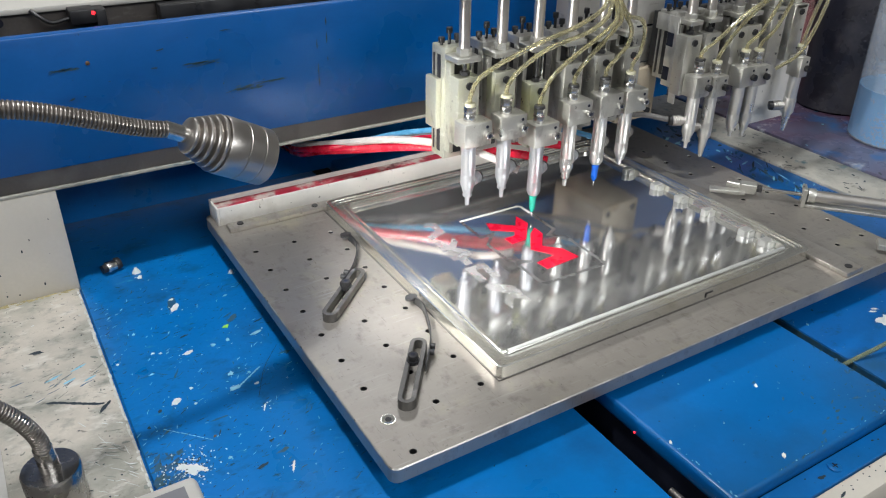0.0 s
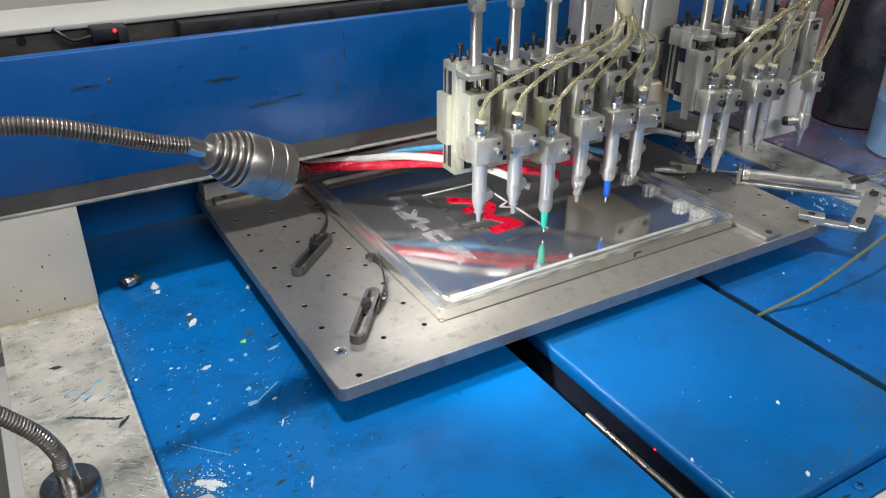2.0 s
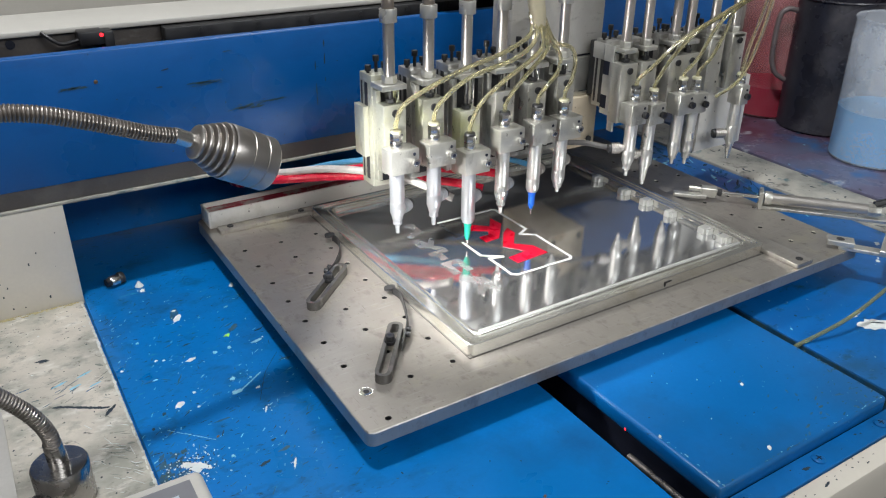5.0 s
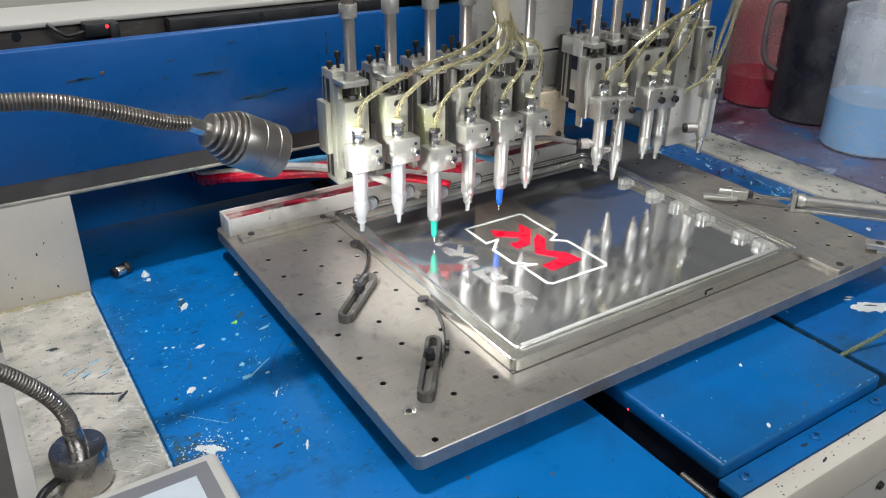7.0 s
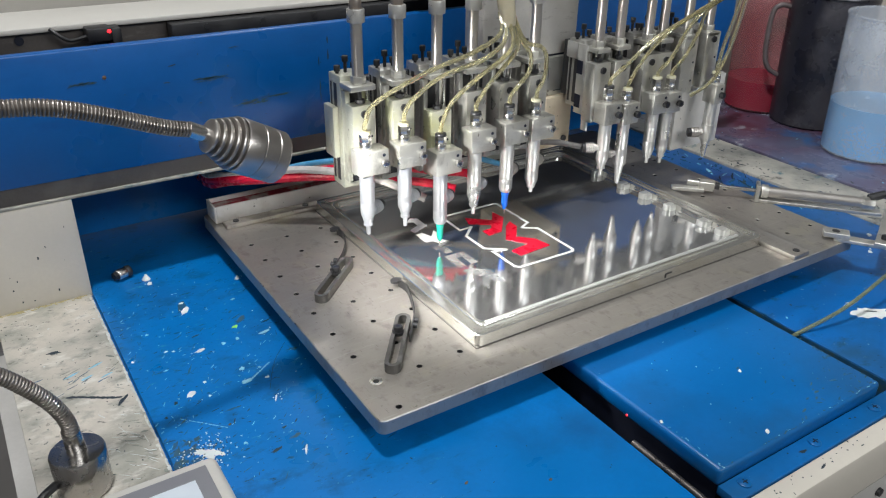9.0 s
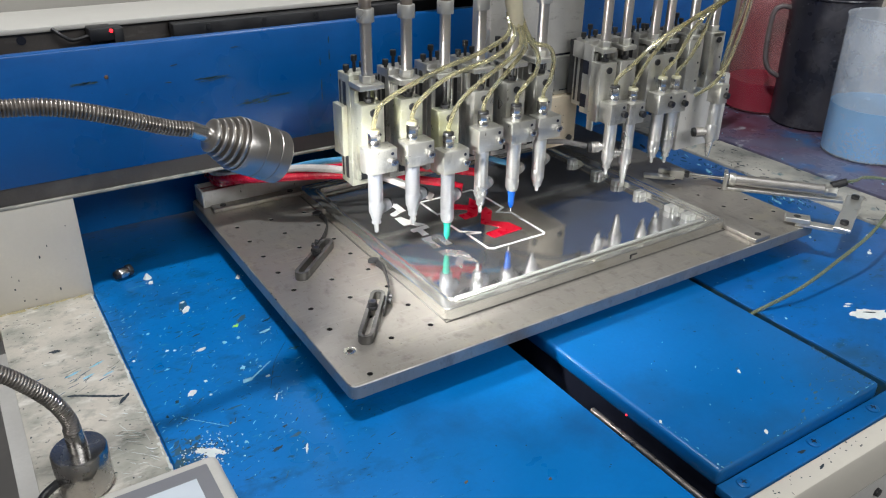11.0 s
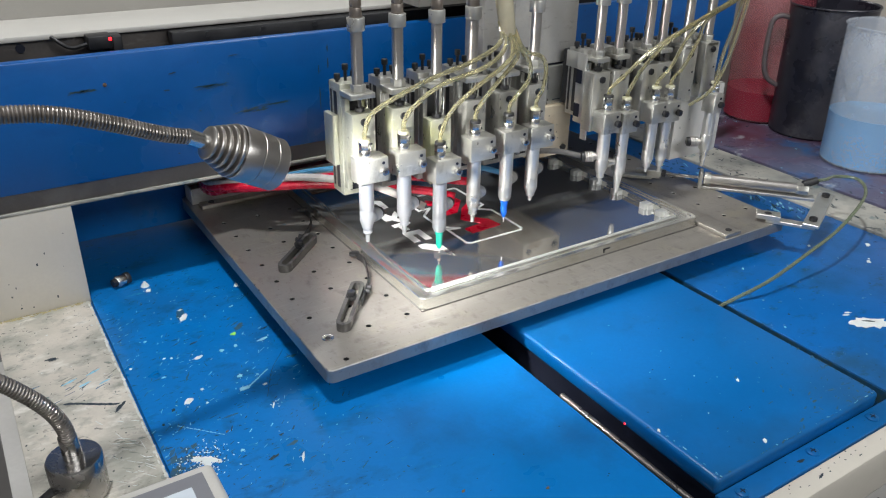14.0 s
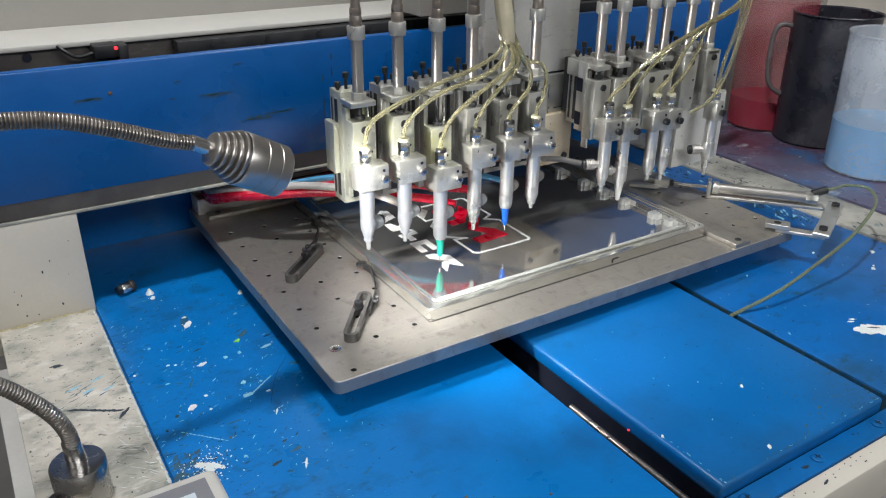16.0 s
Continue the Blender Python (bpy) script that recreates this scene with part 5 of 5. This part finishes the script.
    bk = part("side_bracket", br, SATIN, head, "grey cast bracket with cut-outs")
    for z in (0.152, 0.190):
        part("bracket_slot", box(B(), 0.3577, 0.3581, -0.040, -0.031, z, z + 0.015), PIT, bk)
    for x, t in zip([0.3695, 0.3995, 0.444, 0.4667, 0.5073, 0.5448], [0.2058, 0.2052, 0.206, 0.206, 0.219, 0.221]):
        build_module(head, x, t, wide=0.0165, body=DULL)
    rn = [(0.3725, 0.165, 0.094, 0.0785, 0.1835, True), (0.4010, 0.161, 0.086, 0.0620, 0.1770, False), (0.4465, 0.1655, 0.092, 0.0790, 0.1835, False), (0.4692, 0.1635, 0.090, 0.0745, 0.1815, False)]
    for x, bt, bb, tip, top, blk in rn:
        build_nozzle(head, x, bt, bb, tip, None, SATIN, top=top, black=blk, span=(-0.0115, 0.0125), cone=abs(x - 0.4010) < 0.001)
    build_nozzle(head, 0.5480, 0.1620, 0.090, 0.0668, None, SATIN, top=0.1760, span=(-0.0075, 0.0075), cone=True)
    part("end_plate", box(B(), 0.521, 0.606, -0.040, -0.030, 0.070, 0.160, 0.001), PANEL, head, "cream painted end plate")

    # clear fluid tubes from the fittings to the taped bundle
    hubp = [(0.2065, -0.089, 0.2600), (0.2105, -0.093, 0.2570), (0.2160, -0.097, 0.2530), (0.2220, -0.096, 0.2510), (0.2290, -0.092, 0.2530), (0.2360, -0.088, 0.2500)]
    mids = [[(0.078, -0.082, 0.212), (0.122, -0.096, 0.236), (0.170, -0.097, 0.248)], [(0.117, -0.080, 0.208), (0.140, -0.092, 0.229), (0.185, -0.098, 0.242)], [(0.158, -0.082, 0.199), (0.176, -0.092, 0.220), (0.205, -0.098, 0.240)],
            [(0.199, -0.080, 0.207), (0.209, -0.088, 0.224), (0.222, -0.092, 0.240)], [(0.239, -0.080, 0.205), (0.247, -0.084, 0.218), (0.245, -0.088, 0.235)], [(0.2715, -0.078, 0.206), (0.272, -0.080, 0.226), (0.262, -0.083, 0.240)]]
    for (x, top), mid, hp in zip(ends, mids, hubp):
        end = (0.2125 + (hp[0] - 0.2165) * 0.45, -0.0865 - (hp[1] + 0.0915) * -0.6, 0.279)
        part("fluid_tube", sweep(B(), [(x, -0.07, top - 0.002), (x, -0.071, top + 0.008), *mid, hp, end], 0.0022, 10, 8), TUBE, head, "clear yellowish fluid tube")
    part("tape_wrap", sweep(B(), [(0.2165, -0.0895, 0.2660), (0.2135, -0.087, 0.283), (0.2095, -0.082, 0.32), (0.21, -0.07, 0.37), (0.215, -0.04, 0.44)], 0.0082, 16, 8, start=0.0056, grow=0.35), TAPE, head, "cream tape round the tube bundle")
    for (x, bt, bb, tip, top, blk), p, q in zip(rn, [(0.381, -0.084, 0.208), (0.407, -0.084, 0.213), (0.450, -0.083, 0.207), (0.472, -0.083, 0.206)], [(0.412, -0.090, 0.233), (0.435, -0.090, 0.240), (0.463, -0.089, 0.238), (0.483, -0.088, 0.235)]):
        part("fluid_tube", sweep(B(), [(x, -0.07, top - 0.002), (x + 0.001, -0.071, top + 0.007), p, q, (0.478 + (x - 0.37) * 0.12, -0.091, 0.2585), (0.535 + (x - 0.37) * 0.08, -0.090, 0.280), (0.58, -0.08, 0.315)], 0.0022, 10, 8), TUBE, head, "clear yellowish fluid tube")
    part("fluid_tube", sweep(B(), [(0.506, -0.070, 0.152), (0.522, -0.084, 0.170), (0.535, -0.088, 0.196), (0.545, -0.090, 0.230), (0.552, -0.090, 0.262), (0.565, -0.088, 0.31)], 0.0022, 10, 8), TUBE, head, "clear yellowish fluid tube")
    part("fluid_tube", sweep(B(), [(0.548, -0.070, 0.174), (0.5475, -0.071, 0.186), (0.541, -0.080, 0.215), (0.546, -0.085, 0.25), (0.56, -0.085, 0.31)], 0.0022, 10, 8), TUBE, head, "clear yellowish fluid tube")

    # side fittings and the coloured hoses behind the nozzles
    fits = [(0.0722, 0.102), (0.113, 0.105), (0.154, 0.095), (0.195, 0.100), (0.236, 0.108), (0.2705, 0.112), (0.3725, 0.112), (0.4010, 0.100), (0.548, 0.100)]
    for k, (x, z) in enumerate(fits):
        f = B()
        s = -1 if k in (6, 7, 8) else 1
        a, b = Vector((x + s * 0.005, -0.067, z)), Vector((x + s * 0.022, -0.057, z - 0.001))
        cyl(f, a, a.lerp(b, 0.22), 0.0044, None, 14, 0.0004)
        for q in range(4):
            cyl(f, a.lerp(b, 0.22 + 0.12 * q), a.lerp(b, 0.33 + 0.12 * q), 0.0064, None, 16, 0.0005)
            cyl(f, a.lerp(b, 0.32 + 0.12 * q), a.lerp(b, 0.35 + 0.12 * q), 0.0058, None, 16)
        hf = part("hose_fitting", f, GREYHUB if k < 4 else PISTON, head, "ribbed push-in hose fitting")
        part("release_ring", cyl(B(), a.lerp(b, 0.71), a.lerp(b, 0.92), 0.0060, 0.0054, 16, 0.0006), BLACK, hf)
    hoses = [(RTUBE, 0.0045, [(0.186, -0.050, 0.094), (0.165, -0.030, 0.098), (0.125, 0.006, 0.099), (0.075, 0.050, 0.096), (0.02, 0.088, 0.090), (0.000, 0.118, 0.082), (-0.010, 0.165, 0.064), (-0.004, 0.232, 0.048)], "red hose"),
             (RTUBE, 0.0045, [(0.222, -0.040, 0.100), (0.18, -0.010, 0.103), (0.13, 0.030, 0.104), (0.07, 0.066, 0.098), (0.01, 0.100, 0.090), (-0.008, 0.128, 0.082), (-0.012, 0.172, 0.068), (-0.004, 0.232, 0.056)], "red hose"),
             (WTUBE, 0.0042, [(0.150, -0.048, 0.090), (0.130, -0.025, 0.100), (0.105, 0.010, 0.106), (0.06, 0.060, 0.104), (0.02, 0.094, 0.096), (-0.004, 0.124, 0.088), (-0.012, 0.168, 0.076), (-0.006, 0.232, 0.064)], "off-white hose"),
             (BTUBE, 0.0030, [(0.255, -0.050, 0.106), (0.22, -0.015, 0.112), (0.16, 0.04, 0.106), (0.08, 0.082, 0.100), (0.01, 0.105, 0.088), (-0.006, 0.138, 0.080), (-0.008, 0.182, 0.070), (0.000, 0.232, 0.060)], "blue hose"),
             (KTUBE, 0.0032, [(0.352, -0.056, 0.112), (0.325, -0.035, 0.116), (0.28, 0.005, 0.108), (0.22, 0.045, 0.100), (0.13, 0.075, 0.094), (0.04, 0.105, 0.088), (0.006, 0.140, 0.080), (0.000, 0.190, 0.066), (0.006, 0.232, 0.054)], "grey hose")]
    for m, r, pts, lab in hoses:
        part("hose", sweep(B(), pts, r, 10, 10), m, head, lab)
    return head


# ---- gooseneck lamp ----
def build_lamp():
    lamp = empty("gooseneck_lamp", "steel gooseneck lamp with a ribbed head and magnetic base", "lamp", at=(0, 0, 0))
    bx, by = -0.2155, -0.1865
    bm = B()
    lathe(bm, [(0.0185, -0.0010), (0.0190, 0.0005), (0.0190, 0.0315), (0.0182, 0.0330), (0.0001, 0.0331)], pose(bx, by, 0), 44)
    part("magnetic_base", bm, BASE, lamp, "round polished magnetic base")
    part("base_socket", cyl(B(), (bx, by, 0.0330), (bx - 0.0010, by - 0.001, 0.052), 0.0068, 0.0062, 22), BASE, lamp)
    back = Vector((-0.0855, -0.1470, 0.2312))
    d = Vector((0.885, 0.095, -0.490)).normalized()
    part("gooseneck", sweep(B(), [(bx - 0.001, by - 0.001, 0.045), (-0.2170, -0.190, 0.062), (-0.2245, -0.191, 0.082), (-0.2400, -0.191, 0.104), (-0.262, -0.191, 0.130), (-0.30, -0.185, 0.19), (-0.30, -0.175, 0.25), (-0.262, -0.168, 0.277), (-0.2072, -0.160, 0.2725), (-0.1778, -0.159, 0.2678), (-0.1465, -0.156, 0.2565), (-0.1150, -0.151, 0.2430), tuple(back - d * 0.012)], 0.0052, 14, 14, 0.0005, 0.0024), NECK, lamp, "ribbed flexible steel neck")
    q = d.to_track_quat("Z", "Y").to_matrix().to_4x4()
    m = Matrix.Translation(back) @ q
    part("neck_sleeve", lathe(B(), [(0.0056, -0.014), (0.0058, 0.004), (0.0056, 0.006)], m, 24), CHROME, lamp)
    prof = [(0.0100, 0.0), (0.0125, 0.001)]
    r, h = 0.0125, 0.001
    for k in range(5):
        r2 = 0.0135 + 0.0021 * k
        prof += [(r2, h + 0.0006), (r2 + 0.0004, h + 0.0016), (r2, h + 0.0030), (r2 - 0.0024, h + 0.0034), (r2 - 0.0024, h + 0.0046)]
        h += 0.0046
    prof += [(0.0222, h), (0.0228, h + 0.001), (0.0228, h + 0.014), (0.0224, h + 0.0144), (0.0224, h + 0.0150), (0.0228, h + 0.0154), (0.0228, h + 0.026), (0.0223, h + 0.0264), (0.0223, h + 0.027), (0.0227, h + 0.0274), (0.0227, h + 0.036), (0.0218, h + 0.037), (0.0205, h + 0.037), (0.0195, h + 0.033)]
    prof = [(0.90 * a, 0.99 * b) for a, b in prof]
    h *= 0.99
    hd = part("lamp_head", lathe(B(), prof, m, 48), TURNED, lamp, "turned aluminium lamp head with cooling ribs")
    part("lens", lathe(B(), [(0.0168, h + 0.0340), (0.0168, h + 0.0350), (0.0001, h + 0.0358)], m, 32), LENS, hd, "glowing lamp lens")
    spot.matrix_world = Matrix.Translation(back + d * (h + 0.043)) @ (d.to_track_quat("-Z", "Y").to_matrix().to_4x4())
    part("base_cable", sweep(B(), [(bx - 0.018, by - 0.003, 0.012), (bx - 0.030, by - 0.010, 0.008), (bx - 0.034, by - 0.03, 0.004), (bx - 0.034, by - 0.07, 0.002)], 0.0032, 10, 8), BLACK, lamp, "black cable")
    return lamp


def build_pendant():
    p = empty("control_pendant", "cream and grey control pendant lying on the ledge", "control panel")
    bm = box(B(), -0.315, -0.1330, -0.40, -0.2340, 0.0005, 0.028, 0.006, 4)
    part("pendant_case", bm, TABC, p, "cream plastic case")
    part("pendant_bezel", box(B(), -0.305, -0.1425, -0.392, -0.2440, 0.0281, 0.0290, 0.0004), TABG, p, "dark grey front plate")
    part("pendant_screen", box(B(), -0.29, -0.153, -0.375, -0.2560, 0.0291, 0.0296), SCREEN, p, "pale glowing display")
    return p


def build_loose():
    f = empty("push_in_fitting", "small chrome and black push-in fitting lying on the deck", "fitting")
    a, d = Vector((-0.121, 0.113, 0.0066)), Vector((0.93, 0.36, 0)).normalized()
    part("fitting_body", cyl(B(), a - d * 0.008, a + d * 0.002, 0.0060, None, 16, 0.0006), CHROME, f, "knurled chrome body")
    part("fitting_ring", cyl(B(), a + d * 0.002, a + d * 0.007, 0.0064, None, 16, 0.0006), DARK, f)
    part("fitting_end", cyl(B(), a - d * 0.008, a - d * 0.012, 0.0048, None, 6), BLACK, f)
    w = empty("chipped_paint_flake", "small curled flake of white paint on the deck", "paint flake")
    part("flake", lathe(B(), [(0.0045, 0.0003), (0.0035, 0.002), (0.0015, 0.005), (0.0012, 0.006)], pose(-0.1025, 0.098, 0, 0, 0, 0), 9), SPLAT, w)


def build_beaker(name, x, y, r, h, level, wall, ink, label, handle=None):
    b = empty(name, label, "beaker", "ink beakers")
    z = 0.0062
    bm = lathe(B(), [(r * 0.90, z), (r * 0.95, z + 0.003), (r, z + h), (r * 1.03, z + h + 0.002), (r * 1.02, z + h + 0.004), (r * 0.985, z + h + 0.002), (r * 0.935, z + 0.004)], None, 48)
    for v in bm.verts:
        v.co.x += x
        v.co.y += y
    part("beaker_wall", bm, wall, b, "thin plastic beaker wall")
    if level:
        part("ink", lathe(B(), [(r * 0.936, z + 0.0045), (r * (0.938 + 0.048 * level / h), z + level), (0.0001, z + level + 0.0001)], pose(x, y, 0), 48), ink, b, "thick ink inside")
    if handle:
        dx, dy = handle
        c = Vector((x, y, 0))
        o = Vector((dx, dy, 0)).normalized()
        p = [c + o * (r * 0.98) + Vector((0, 0, z + h * 0.90)), c + o * (r + 0.014) + Vector((0, 0, z + h * 0.91)), c + o * (r + 0.025) + Vector((0, 0, z + h * 0.84)), c + o * (r + 0.025) + Vector((0, 0, z + h * 0.55)), c + o * (r + 0.016) + Vector((0, 0, z + h * 0.42)), c + o * (r * 0.97) + Vector((0, 0, z + h * 0.36))]
        part("handle", sweep(B(), p, 0.0042, 12, 8), SMOKEH, b, "moulded loop handle")
    return b


# ---- motion ----
PLATE_Y = [(0, 0.0181), (0.5, 0.0513), (1, 0.0753), (1.5, 0.1092), (2, 0.1359), (2.5, 0.1361), (3, 0.1350), (3.5, 0.1039), (4, 0.0887), (6.5, 0.0013), (7, 0.0000), (7.5, -0.0119), (8, 0.0226), (8.5, 0.0364), (9, 0.0500), (11.5, 0.1005), (12, 0.0888), (12.5, 0.0959), (13, 0.1162), (13.5, 0.1209), (14, 0.1356), (14.5, 0.1515), (15, 0.1534), (15.5, 0.1412), (16, 0.1277)]
HEAD_X = [(0, 0.1169), (0.5, 0.1176), (1, 0.1168), (1.5, 0.1165), (2, 0.1099), (2.5, 0.0766), (3, 0.0451), (3.5, 0.0410), (4, 0.0471), (6.5, 0.0148), (7, 0.0000), (7.5, -0.0026), (8, 0.0030), (8.5, 0.0089), (9, 0.0067), (11.5, 0.0156), (12, -0.0033), (12.5, 0.0082), (13, -0.0006), (13.5, 0.0149), (14, 0.0073), (14.5, 0.0150), (15, -0.0016), (15.5, 0.0042), (16, 0.0043)]


def motions():
    for ob in on_table:
        walk(ob, [(t, pose(0, y, 0)) for t, y in PLATE_Y])
    walk(head, [(t, pose(x, 0, 0)) for t, x in HEAD_X])
    for fill, t, half in ink_fills:
        if t > half:
            walk(fill, [(0.0, pose(0, 0, -0.0012)), (t - half, pose(0, 0, -0.0012)), (t + half, pose(0, 0, 0)), (16.0, pose(0, 0, 0))])


build_hall()
build_bed()
build_beam()
table = build_table()
mould, ink_fills = build_mould()
clamps = [build_clamp((0.0115, -0.1475), (0.0690, -0.0925), (0.0445, -0.1145), (0.0877, -0.0252), [(0.042, -0.107), (0.0558, -0.0944), (0.0672, -0.0820), (0.0799, -0.0626), (0.0882, -0.0419), (0.0880, -0.0260)], 1),
          build_clamp((0.0150, -0.2785), (0.0630, -0.2150), (0.0440, -0.2380), (0.0890, -0.1580), [(0.050, -0.2475), (0.0602, -0.2347), (0.0742, -0.2140), (0.0833, -0.1935), (0.0901, -0.1734), (0.0892, -0.1590)], -1)]
ram = build_ram()
head = build_head()
build_lamp()
build_pendant()
build_loose()
build_beaker("blue_ink_beaker", 0.926, -0.074, 0.066, 0.200, 0.076, PLASTIC, INKB, "translucent plastic beaker half full of blue ink")
build_beaker("black_ink_beaker", 0.988, 0.066, 0.066, 0.205, 0, SMOKE, None, "dark stained beaker of black ink with a loop handle", handle=(-0.75, 0.66))
build_beaker("red_ink_beaker", 0.985, 0.168, 0.060, 0.215, 0.052, PINK, INKR, "pink stained translucent beaker with red ink")
build_spatters()
on_table = [table, mould, *clamps, ram]
motions()
